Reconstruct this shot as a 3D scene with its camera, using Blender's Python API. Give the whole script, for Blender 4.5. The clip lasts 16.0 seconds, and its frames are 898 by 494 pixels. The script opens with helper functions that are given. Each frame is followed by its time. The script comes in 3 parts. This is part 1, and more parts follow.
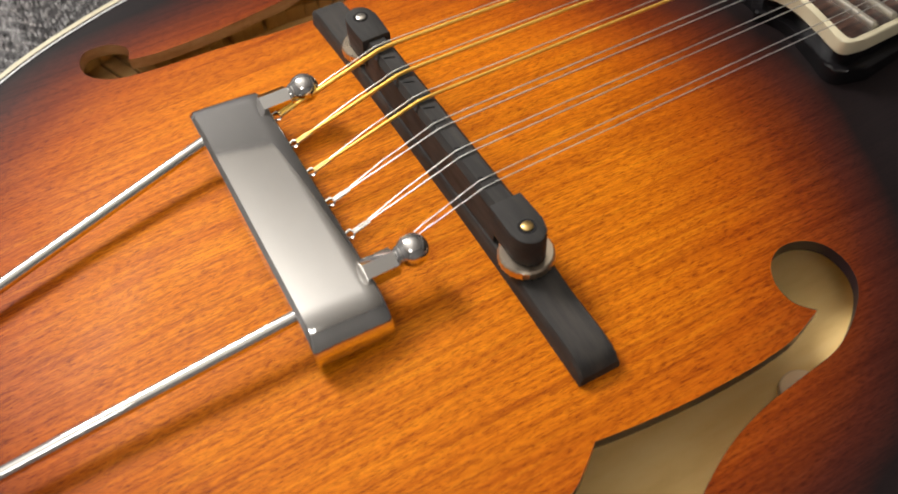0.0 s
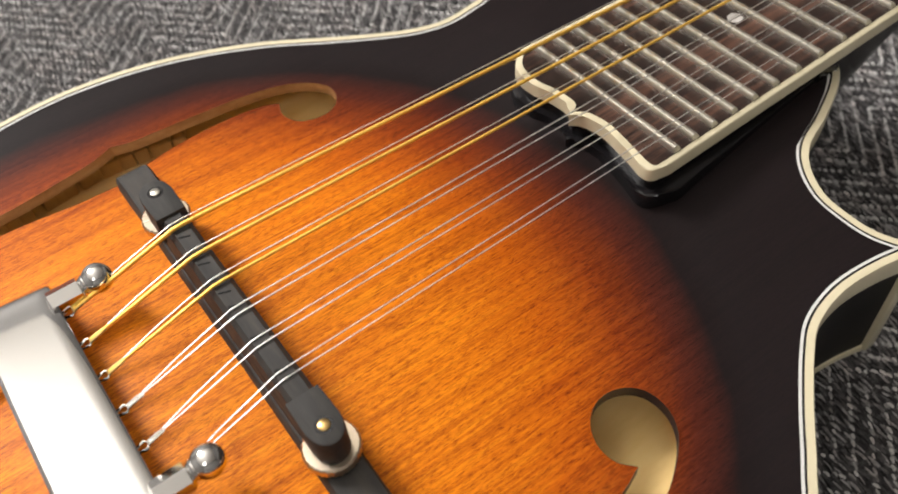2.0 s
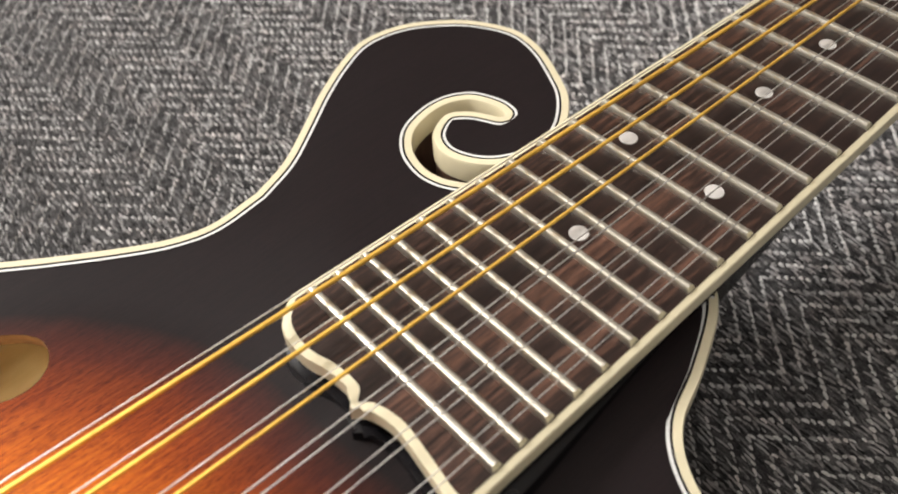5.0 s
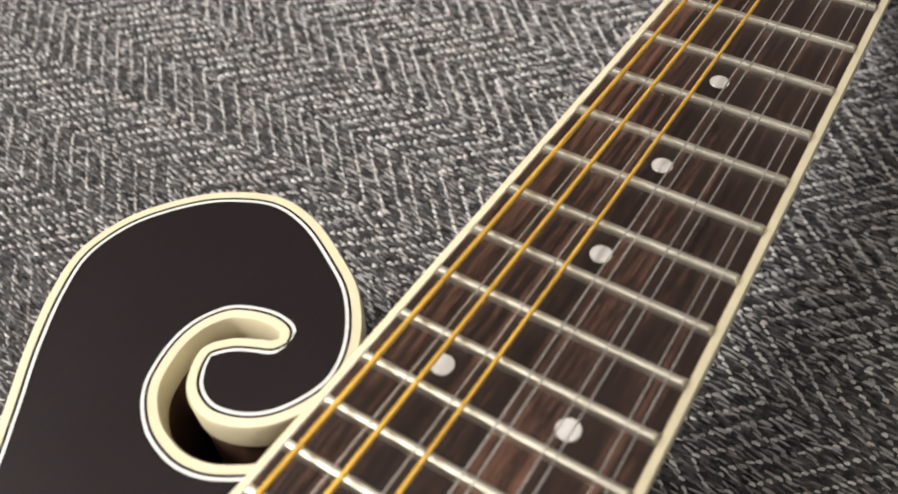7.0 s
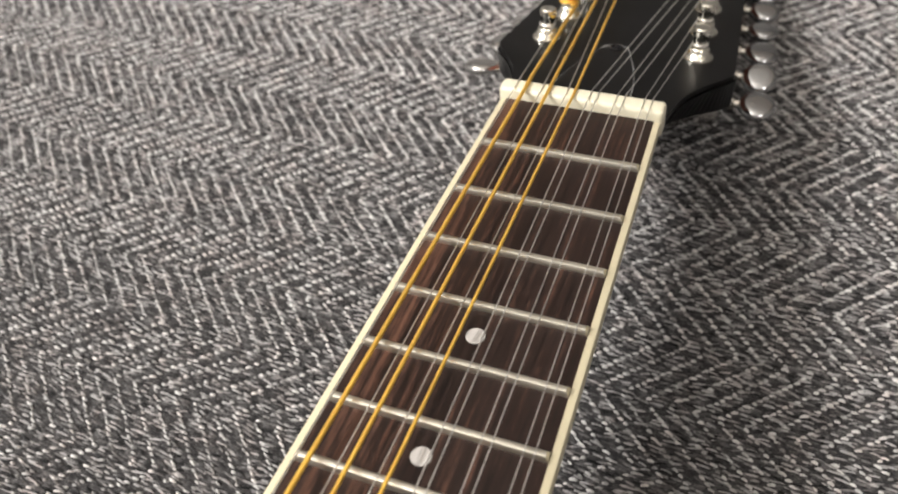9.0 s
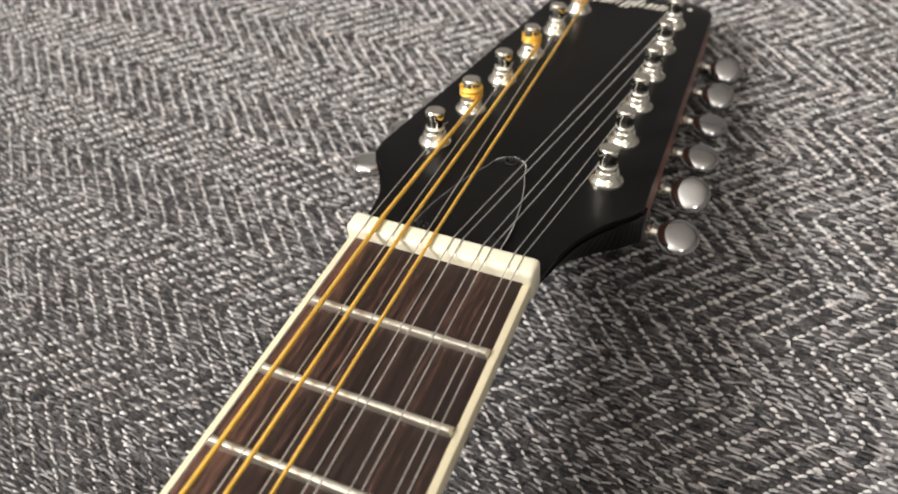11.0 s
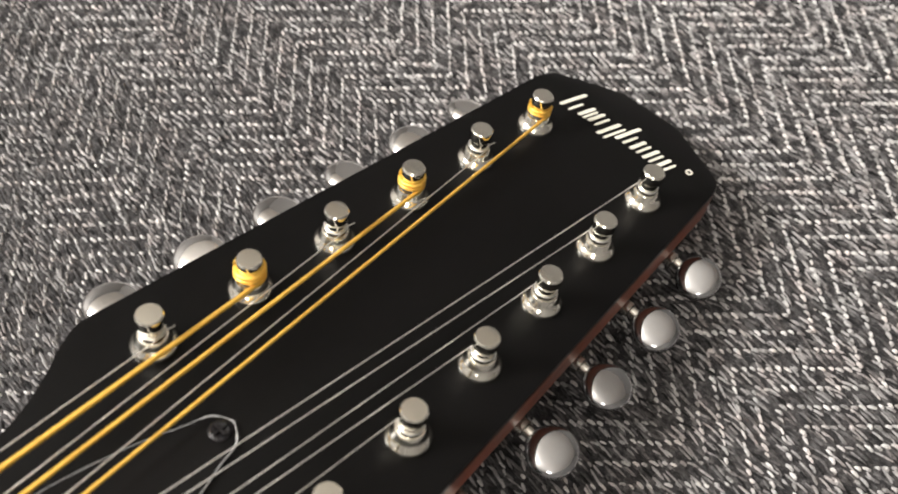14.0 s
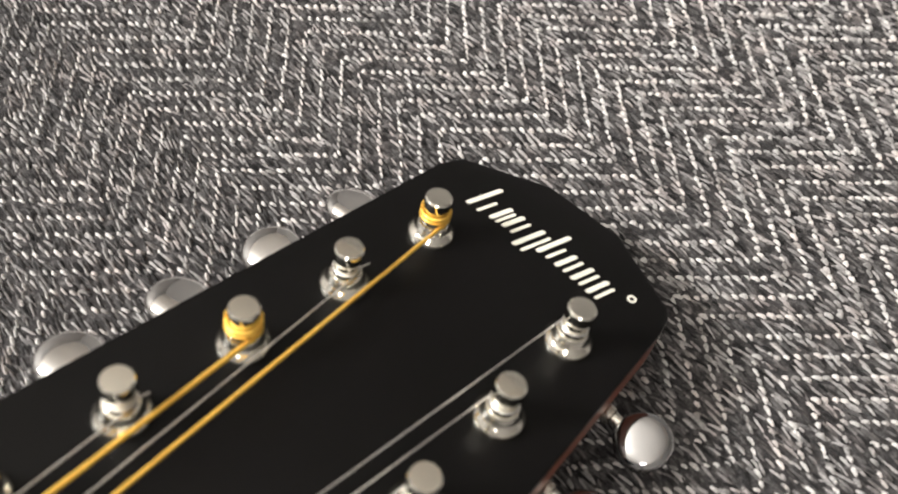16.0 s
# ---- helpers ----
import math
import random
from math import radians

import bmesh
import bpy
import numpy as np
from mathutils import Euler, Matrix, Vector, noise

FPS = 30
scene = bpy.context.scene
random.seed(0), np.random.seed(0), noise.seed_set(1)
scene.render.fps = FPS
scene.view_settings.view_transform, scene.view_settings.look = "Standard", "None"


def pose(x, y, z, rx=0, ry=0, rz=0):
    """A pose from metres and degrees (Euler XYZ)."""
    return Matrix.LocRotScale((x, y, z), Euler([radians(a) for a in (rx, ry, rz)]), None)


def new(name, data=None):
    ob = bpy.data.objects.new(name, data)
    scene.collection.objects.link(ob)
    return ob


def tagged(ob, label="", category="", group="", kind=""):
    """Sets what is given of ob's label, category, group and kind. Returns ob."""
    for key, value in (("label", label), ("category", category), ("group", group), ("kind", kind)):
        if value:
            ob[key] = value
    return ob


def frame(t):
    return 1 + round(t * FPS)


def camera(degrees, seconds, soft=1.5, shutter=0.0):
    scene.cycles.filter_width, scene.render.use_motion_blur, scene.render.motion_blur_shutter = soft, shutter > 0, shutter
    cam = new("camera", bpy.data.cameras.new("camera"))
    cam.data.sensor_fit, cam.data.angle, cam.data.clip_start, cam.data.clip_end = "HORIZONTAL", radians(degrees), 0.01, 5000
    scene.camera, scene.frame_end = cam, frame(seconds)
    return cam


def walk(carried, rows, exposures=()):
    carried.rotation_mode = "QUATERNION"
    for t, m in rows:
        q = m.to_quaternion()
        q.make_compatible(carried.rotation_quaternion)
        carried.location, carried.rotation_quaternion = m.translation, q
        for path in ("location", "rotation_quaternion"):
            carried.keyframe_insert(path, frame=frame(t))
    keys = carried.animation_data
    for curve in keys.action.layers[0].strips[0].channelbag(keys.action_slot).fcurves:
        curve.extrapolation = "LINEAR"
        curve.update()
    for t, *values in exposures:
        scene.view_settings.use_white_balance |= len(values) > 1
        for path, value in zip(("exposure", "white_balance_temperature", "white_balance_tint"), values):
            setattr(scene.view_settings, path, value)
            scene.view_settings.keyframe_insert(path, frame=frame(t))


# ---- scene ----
from mathutils import geometry

EXPOSURES = [(0.0, -0.10), (1.0, 0.02), (3.0, 0.30), (6.5, 0.36), (8.0, 0.50), (9.0, 0.56), (12.0, 0.78), (16.0, 0.94)]
cam = camera(54.37, 16.0, soft=1.9)
# a phone lens held close: the cloth behind the strings falls out of focus
cam.data.dof.use_dof, cam.data.dof.focus_distance, cam.data.dof.aperture_fstop = True, 0.222, 16.0
# seconds, x, y, z, yaw, pitch, roll
ROWS = [
    (0, -0.4640, -0.1424, 0.2299, -25.37, -52.27, -4.32),
    (0.5, -0.4553, -0.1377, 0.2306, -27.32, -51.78, -4.84),
    (1, -0.4435, -0.1342, 0.2331, -28.94, -51.43, -5.25),
    (1.5, -0.4326, -0.1331, 0.2359, -31.05, -50.53, -5.12),
    (2, -0.4200, -0.1333, 0.2421, -32.10, -50.32, -5.50),
    (2.5, -0.4111, -0.1332, 0.2458, -34.09, -49.55, -4.74),
    (3, -0.3996, -0.1337, 0.2482, -35.30, -48.80, -4.28),
    (3.5, -0.3843, -0.1325, 0.2505, -35.53, -48.69, -4.21),
    (6, -0.3026, -0.0472, 0.2074, -46.42, -48.54, -2.26),
    (6.5, -0.2857, -0.0431, 0.2052, -50.00, -48.32, -3.14),
    (7, -0.2655, -0.0429, 0.2129, -53.75, -48.63, -4.44),
    (7.5, -0.2531, -0.0459, 0.2175, -57.75, -46.89, -4.36),
    (8, -0.2354, -0.0502, 0.2262, -60.12, -46.26, -5.75),
    (8.5, -0.2244, -0.0506, 0.2317, -63.12, -45.19, -5.68),
    (9, -0.2101, -0.0517, 0.2359, -64.71, -44.84, -6.13),
    (9.5, -0.1942, -0.0541, 0.2390, -65.55, -44.77, -6.26),
    (12, -0.0766, -0.0794, 0.2306, -58.32, -48.12, -3.71),
    (12.5, -0.0494, -0.0789, 0.2348, -56.84, -50.42, -1.59),
    (13, -0.0187, -0.0830, 0.2361, -52.84, -52.45, -1.28),
    (13.5, 0.0095, -0.0796, 0.2348, -50.57, -54.71, 0.85),
    (14, 0.0347, -0.0731, 0.2333, -48.55, -57.49, 2.22),
    (14.5, 0.0492, -0.0677, 0.2228, -49.14, -57.31, 4.50),
    (15, 0.0617, -0.0612, 0.2116, -50.87, -56.58, 6.65),
    (15.5, 0.0816, -0.0568, 0.2042, -49.98, -56.80, 5.03),
    (16, 0.0893, -0.0523, 0.1964, -52.11, -55.45, 5.81),
]


def aimed(x, y, z, yaw, pitch, roll):
    """A camera at a place with yaw to the left from +y, pitch up, and a lean to its left."""
    return pose(x, y, z) @ pose(0, 0, 0, 0, 0, yaw) @ pose(0, 0, 0, 90 + pitch) @ pose(0, 0, 0, 0, 0, roll)


walk(cam, [(t, aimed(*p)) for t, *p in ROWS], EXPOSURES)

# ---------------------------------------------------------------- world and light
world = bpy.data.worlds.new("world")
scene.world = world
world.use_nodes = True
wn = world.node_tree
sky = wn.nodes.new("ShaderNodeTexSky")
sky.sky_type, sky.sun_disc = "NISHITA", False
sky.sun_elevation, sky.sun_rotation = radians(35), radians(-30)
wn.nodes["Background"].inputs["Strength"].default_value = 0.10
wn.links.new(sky.outputs[0], wn.nodes["Background"].inputs["Color"])


# unseen: main light beyond the bass side, weaker added fill behind: (x, y, z, watts)
LAMPS = [(-0.76, 0.86, 1.06, 84.0), (-1.05, -0.85, 1.20, 10.0)]
CEILING = 1.80
for x, y, z, watts in LAMPS:
    data = bpy.data.lights.new("unseen_light", "POINT")
    data.shadow_soft_size, data.energy, data.color = 0.20, watts, (1.0, 0.965, 0.935)
    new("unseen_light", data).location = (x, y, z)

# ---------------------------------------------------------------- materials


class Nodes:
    """A small hand for node trees."""

    def __init__(self, name):
        self.mat = bpy.data.materials.new(name)
        self.mat.use_nodes = True
        self.tree = self.mat.node_tree
        self.bsdf = self.tree.nodes["Principled BSDF"]

    def node(self, kind, links=(), **values):
        n = self.tree.nodes.new(kind)
        for key, value in values.items():
            if key in n.inputs:
                n.inputs[key].default_value = value
        for key, source in links:
            self.tree.links.new(source, n.inputs[key])
        return n

    def set(self, **values):
        for key, value in values.items():
            key = {"base": "Base Color", "rough": "Roughness", "metal": "Metallic", "coat": "Coat Weight", "coat_rough": "Coat Roughness", "spec": "Specular IOR Level", "sub": "Subsurface Weight", "sheen": "Sheen Weight"}[key]
            if isinstance(value, (int, float, tuple)):
                self.bsdf.inputs[key].default_value = (*value, 1) if isinstance(value, tuple) else value
            else:
                self.tree.links.new(value, self.bsdf.inputs[key])
        return self

    def coords(self, scale=(1, 1, 1), kind="Object", turn=(0, 0, 0)):
        c = self.node("ShaderNodeTexCoord")
        m = self.node("ShaderNodeMapping", [("Vector", c.outputs[kind])])
        m.inputs["Scale"].default_value = scale
        m.inputs["Rotation"].default_value = turn
        return m.outputs[0]

    def noise(self, scale, detail=4, vector=None, rough=0.55):
        return self.node("ShaderNodeTexNoise", [("Vector", vector)] if vector else [], Scale=scale, Detail=detail, Roughness=rough).outputs["Fac"]

    def ramp(self, source, *stops):
        n = self.node("ShaderNodeValToRGB", [("Fac", source)])
        e = n.color_ramp.elements
        while len(e) < len(stops):
            e.new(0.5)
        for el, (at, colour) in zip(e, stops):
            el.position, el.color = at, (*colour, 1) if isinstance(colour, tuple) else (colour, colour, colour, 1)
        return n.outputs["Color"]

    def math(self, op, a, b=None):
        n = self.tree.nodes.new("ShaderNodeMath")
        n.operation = op
        for k, v in enumerate((a, b)):
            if v is None:
                continue
            if isinstance(v, (int, float)):
                n.inputs[k].default_value = v
            else:
                self.tree.links.new(v, n.inputs[k])
        return n.outputs[0]

    def mix(self, kind, fac, a, b):
        n = self.tree.nodes.new("ShaderNodeMix")
        n.data_type, n.blend_type = "RGBA", kind
        for k, v in ((0, fac), (6, a), (7, b)):
            if isinstance(v, (int, float)):
                n.inputs[k].default_value = v
            elif isinstance(v, tuple):
                n.inputs[k].default_value = (*v, 1)
            else:
                self.tree.links.new(v, n.inputs[k])
        return n.outputs[2]

    def bump(self, height, strength, distance=0.0005):
        b = self.node("ShaderNodeBump", [("Height", height)], Strength=strength, Distance=distance)
        self.tree.links.new(b.outputs[0], self.bsdf.inputs["Normal"])
        return self


def plain(name, base, rough, metal=0.0, coat=0.0, vary=0.15, scale=300, bump=0.0, spec=0.5):
    """A surface of one colour with a little unevenness in tone and gloss."""
    n = Nodes(name)
    v = n.coords()
    f, g = n.noise(scale, 5, v), n.noise(scale / 9, 3, v)
    dark = tuple(c * (1 - vary) for c in base)
    light = tuple(min(1, c * (1 + vary)) for c in base)
    n.set(base=n.ramp(n.math("ADD", n.math("MULTIPLY", f, 0.5), n.math("MULTIPLY", g, 0.5)), (0.3, dark), (0.7, light)), metal=metal, coat=coat, spec=spec)
    n.set(rough=n.ramp(g, (0.3, max(0.0, rough * 0.85)), (0.7, min(1, rough * 1.2))))
    if bump:
        n.bump(f, bump)
    return n.mat


def sunburst():
    """Amber spruce with fine grain along the strings, shaded through red to black at the rim."""
    n = Nodes("sunburst_lacquer")
    at = n.node("ShaderNodeTexCoord").outputs["Object"]
    xyz = n.node("ShaderNodeSeparateXYZ", [("Vector", at)])
    wob = n.math("MULTIPLY", n.math("SUBTRACT", n.noise(14, 3, at), 0.5), 0.10)
    rx = n.math("POWER", n.math("ABSOLUTE", n.math("DIVIDE", n.math("ADD", xyz.outputs[0], 0.421), 0.126)), 2.4)
    ry = n.math("POWER", n.math("ABSOLUTE", n.math("DIVIDE", n.math("ADD", xyz.outputs[1], 0.008), 0.121)), 2.4)
    r = n.math("ADD", n.math("POWER", n.math("ADD", rx, ry), 1 / 2.4), wob)
    grain = n.noise(1.0, 5, n.coords((45, 1700, 60)), 0.6)
    streak = n.noise(1.0, 4, n.coords((16, 240, 20)), 0.6)
    fleck = n.noise(1.0, 4, n.coords((430, 4200, 300), turn=(0, 0, radians(3))), 0.65)
    wood = n.ramp(n.math("ADD", n.math("MULTIPLY", grain, 0.72), n.math("MULTIPLY", streak, 0.28)), (0.32, (0.46, 0.108, 0.001)), (0.5, (0.69, 0.204, 0.003)), (0.68, (0.80, 0.290, 0.006)))
    wood = n.mix("MULTIPLY", 0.95, wood, n.ramp(fleck, (0.36, (0.36, 0.22, 0.15)), (0.49, (0.92, 0.88, 0.85)), (0.62, (1.08, 1.08, 1.05))))
    lines = n.noise(1.0, 4, n.coords((9, 1150, 40)), 0.7)
    wood = n.mix("MULTIPLY", 0.6, wood, n.ramp(lines, (0.36, (0.55, 0.42, 0.3)), (0.52, (1.0, 1.0, 1.0))))
    shade = n.ramp(r, (0.0, (1, 1, 1)), (0.52, (1.0, 0.95, 0.9)), (0.70, (0.70, 0.52, 0.7)), (0.82, (0.34, 0.20, 1.2)), (0.92, (0.11, 0.065, 1.6)), (1.0, (0.010, 0.012, 0.6)))
    base = n.mix("MULTIPLY", 1.0, wood, shade)
    base = n.mix("ADD", n.node("ShaderNodeMapRange", [("Value", r)], **{"From Min": 0.88, "From Max": 1.05}).outputs[0], base, (0.006, 0.006, 0.007))
    n.set(base=base, rough=n.ramp(n.noise(40, 4, at), (0.3, 0.40), (0.7, 0.52)), spec=0.11)
    n.bump(n.math("ADD", n.math("MULTIPLY", grain, 0.6), n.math("MULTIPLY", fleck, 0.4)), 0.10, 0.0003)
    return n.mat


def streaked(name, dark, mid, light, scale, rough, spread=1.0, bump=0.15, spec=0.5):
    """Wood whose grain runs along x."""
    n = Nodes(name)
    a, b, c = n.noise(1.0, 5, n.coords(scale), 0.6), n.noise(1.0, 3, n.coords(tuple(s * 0.12 for s in scale)), 0.5), n.noise(1.0, 3, n.coords((scale[0] * 6, scale[1] * 1.6, scale[2] * 1.6)), 0.6)
    fac = n.math("ADD", n.math("MULTIPLY", a, 0.4), n.math("ADD", n.math("MULTIPLY", b, 0.4), n.math("MULTIPLY", c, 0.2)))
    n.set(base=n.ramp(fac, (0.5 - 0.14 * spread, dark), (0.5, mid), (0.5 + 0.14 * spread, light)), rough=n.ramp(c, (0.3, rough * 0.85), (0.7, min(1, rough * 1.2))), spec=spec)
    n.bump(n.math("ADD", a, c), bump, 0.0003)
    return n.mat


def yarn(name, *stops, rough=0.95):
    """Wool yarn, each stitch with its own tone, fuzzy fibres, and loose dark and brownish blotches."""
    n = Nodes(name)
    geo = n.node("ShaderNodeNewGeometry")
    v = n.coords((1, 1, 1))
    patch = n.noise(330, 3, v, 0.7)
    broad = n.noise(60, 3, v, 0.6)
    fine = n.noise(1.0, 4, n.coords((5200, 2200, 5200), turn=(0, 0, radians(8))), 0.7)
    tone = n.math("ADD", n.math("MULTIPLY", geo.outputs["Random Per Island"], 0.40), n.math("ADD", n.math("MULTIPLY", patch, 0.45), n.math("MULTIPLY", broad, 0.15)))
    base = n.mix("MULTIPLY", 0.9, n.ramp(tone, *stops), n.ramp(fine, (0.32, 0.45), (0.62, 1.0)))
    base = n.mix("MULTIPLY", 0.5, base, n.ramp(n.noise(140, 2, v, 0.5), (0.45, (1.0, 1.0, 1.0)), (0.66, (1.0, 0.88, 0.84))))
    n.set(base=base, rough=rough, spec=0.12, sheen=0.15)
    n.bump(fine, 0.8, 0.0004)
    return n.mat


def wool_ground():
    """The felted ground between the yarns: blotched greys with streaks of fibre across the stripes."""
    n = Nodes("wool_ground")
    v = n.coords((1, 1, 1))
    blot = n.noise(420, 4, v, 0.7)
    fibre = n.noise(1.0, 4, n.coords((4200, 900, 4200), turn=(0, 0, radians(8))), 0.7)
    tone = n.math("ADD", n.math("MULTIPLY", blot, 0.55), n.math("MULTIPLY", fibre, 0.45))
    n.set(base=n.ramp(tone, (0.36, (0.008, 0.0078, 0.008)), (0.5, (0.045, 0.043, 0.044)), (0.64, (0.15, 0.144, 0.143))), rough=0.95, spec=0.12)
    n.bump(tone, 0.8, 0.0006)
    return n.mat


SUNBURST = sunburst()
BLACK_LACQUER = plain("black_lacquer", (0.010, 0.009, 0.010), 0.24, vary=0.2, scale=120, spec=0.36)
EDGE_GLINT = plain("edge_glint_grey", (0.42, 0.42, 0.42), 0.2, vary=0.2, scale=300, spec=0.6)
COVER_BLACK = plain("cover_black", (0.0050, 0.0046, 0.0046), 0.28, vary=0.2, scale=160, spec=0.16)
SIDE_BLACK = plain("black_side_lacquer", (0.006, 0.0055, 0.006), 0.42, vary=0.2, scale=120, spec=0.10)
HEAD_BLACK = plain("satin_black_face", (0.0032, 0.0030, 0.0030), 0.36, vary=0.2, scale=160, spec=0.15)
CREAM = plain("cream_binding", (0.64, 0.575, 0.40), 0.35, vary=0.05, scale=200, coat=0.2)
PURFLING_WHITE = plain("white_purfling", (0.62, 0.62, 0.60), 0.4, vary=0.06)
CHROME = plain("chrome", (0.78, 0.77, 0.755), 0.045, metal=1.0, vary=0.03, scale=60)
POST_NICKEL = plain("polished_nickel", (0.82, 0.79, 0.70), 0.10, metal=1.0, vary=0.04, scale=90)
# the same chrome darkened, with dimmer reflections put into its colour
DIM_CHROME = plain("dim_reflection_chrome", (0.43, 0.43, 0.435), 0.05, metal=1.0, vary=0.04, scale=60)
NICKEL = plain("nickel", (0.72, 0.69, 0.62), 0.16, metal=1.0, vary=0.06, scale=90)
AGED_NICKEL = plain("aged_nickel", (0.62, 0.52, 0.40), 0.28, metal=1.0, vary=0.14, scale=500)
FRET = plain("fret_wire", (0.82, 0.78, 0.68), 0.33, metal=1.0, vary=0.08, scale=500)
BRASS = plain("brass", (0.62, 0.42, 0.16), 0.3, metal=1.0, vary=0.12, scale=400)
GOLD_WIRE = plain("bronze_wound_wire", (1.0, 0.58, 0.11), 0.42, metal=0.7, vary=0.12, scale=900)
STEEL_WIRE = plain("plain_steel_wire", (0.93, 0.915, 0.88), 0.36, metal=1.0, vary=0.08, scale=900)
BONE = plain("bone_nut", (0.68, 0.635, 0.49), 0.38, vary=0.06, scale=250, coat=0.1)
PEARL = plain("pearl_dot", (0.50, 0.475, 0.45), 0.25, vary=0.14, scale=500, coat=0.3)
LOGO = plain("ivory_inlay", (0.82, 0.80, 0.70), 0.4, vary=0.04)
ROSEWOOD = streaked("rosewood", (0.008, 0.0047, 0.0040), (0.024, 0.0130, 0.0100), (0.125, 0.060, 0.040), (35, 700, 300), 0.46, spec=0.22)
EBONY = streaked("ebony", (0.016, 0.015, 0.0145), (0.032, 0.030, 0.028), (0.060, 0.052, 0.045), (400, 60, 300), 0.66, spec=0.3)
MAPLE = streaked("bare_maple", (0.70, 0.47, 0.17), (0.83, 0.60, 0.25), (0.88, 0.68, 0.33), (16, 110, 90), 0.6)
PALE_DISC = streaked("pale_disc", (0.78, 0.60, 0.40), (0.86, 0.70, 0.48), (0.90, 0.76, 0.55), (60, 200, 90), 0.6)
LINING_WOOD = streaked("lining_wood", (0.34, 0.19, 0.07), (0.50, 0.30, 0.11), (0.60, 0.40, 0.18), (60, 110, 90), 0.6)
DARK_EDGE = plain("dark_hole_edge", (0.020, 0.009, 0.012), 0.4, vary=0.3, scale=300)
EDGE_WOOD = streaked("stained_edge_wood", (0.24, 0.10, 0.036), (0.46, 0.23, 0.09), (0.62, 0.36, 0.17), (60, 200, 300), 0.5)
MAHOGANY = streaked("red_mahogany", (0.10, 0.026, 0.014), (0.19, 0.052, 0.028), (0.28, 0.085, 0.046), (30, 200, 200), 0.38)
SLOT_WOOD = streaked("brown_slot_wood", (0.05, 0.026, 0.018), (0.12, 0.065, 0.045), (0.22, 0.13, 0.09), (200, 200, 30), 0.4)
CLOTH = wool_ground()
GREY_YARN = yarn("grey_yarn", (0.32, (0.036, 0.035, 0.036)), (0.47, (0.185, 0.178, 0.178)), (0.66, (0.50, 0.486, 0.482)))
DARK_YARN = yarn("dark_yarn", (0.30, (0.006, 0.0058, 0.006)), (0.5, (0.028, 0.027, 0.028)), (0.70, (0.13, 0.126, 0.126)))
PALE_YARN = yarn("pale_yarn", (0.30, (0.27, 0.264, 0.257)), (0.46, (0.66, 0.65, 0.637)), (0.66, (0.86, 0.847, 0.828)))
FAR_CLOTH = plain("far_tweed", (0.16, 0.155, 0.156), 0.95, vary=0.85, scale=900, bump=0.6, spec=0.2)
PLASTER = plain("wall_paint", (0.28, 0.275, 0.27), 0.9, vary=0.05, scale=20, bump=0.1)
CEILING_PAINT = plain("ceiling_paint", (0.86, 0.84, 0.79), 0.9, vary=0.03, scale=15)
FLOORWOOD = streaked("oak_floor", (0.12, 0.07, 0.035), (0.2, 0.12, 0.06), (0.28, 0.18, 0.1), (2, 40, 40), 0.5)
WHITE_PAINT = plain("white_paint", (0.8, 0.8, 0.78), 0.4, vary=0.03, scale=30)


# ---------------------------------------------------------------- building helpers
# The guitar is laid out in decimetres: x along the strings from the nut towards the head,
# y towards the bass side, z up from the fingerboard. LIFT puts the cloth near z = 0.
DM, LIFT = 0.1, 0.78


def lay(v):
    return (v[0] * DM, v[1] * DM, (v[2] + LIFT) * DM)


def thing(name, label, category, group=""):
    return tagged(new(name), label, category, group)


def part(name, verts, faces, material, parent=None, label="", smooth=True, sharp=35, raw=False):
    """One mesh from vertices and faces in decimetres, under a thing or a part."""
    me = bpy.data.meshes.new(name)
    me.from_pydata([tuple(v) if raw else lay(v) for v in verts], [], [tuple(f) for f in faces])
    me.materials.append(material)
    bm = bmesh.new()
    bm.from_mesh(me)
    bmesh.ops.recalc_face_normals(bm, faces=bm.faces)
    if smooth:
        for f in bm.faces:
            f.smooth = True
        for e in bm.edges:
            if len(e.link_faces) == 2 and e.calc_face_angle(0) > radians(sharp):
                e.smooth = False
    bm.to_mesh(me)
    bm.free()
    ob = new(name, me)
    ob.parent = parent
    return tagged(ob, label)


def joined(*pieces):
    """Several (verts, faces) as one."""
    verts, faces = [], []
    for v, f in pieces:
        k = len(verts)
        verts += [tuple(p) for p in v]
        faces += [tuple(i + k for i in q) for q in f]
    return verts, faces


def moved(shape, m):
    return [tuple(m @ Vector(v)) for v in shape[0]], shape[1]


def block(x0, x1, y0, y1, z0, z1, bevel=0.01, steps=2):
    """A box with rounded edges."""
    bm = bmesh.new()
    bmesh.ops.create_cube(bm, size=1)
    for v in bm.verts:
        v.co = Vector((x0 + (v.co.x + 0.5) * (x1 - x0), y0 + (v.co.y + 0.5) * (y1 - y0), z0 + (v.co.z + 0.5) * (z1 - z0)))
    if bevel:
        bmesh.ops.bevel(bm, geom=list(bm.edges), offset=bevel, segments=steps, affect="EDGES", profile=0.5)
    return taken(bm)


def taken(bm):
    bm.verts.index_update()
    out = [tuple(v.co) for v in bm.verts], [tuple(v.index for v in f.verts) for f in bm.faces]
    bm.free()
    return out


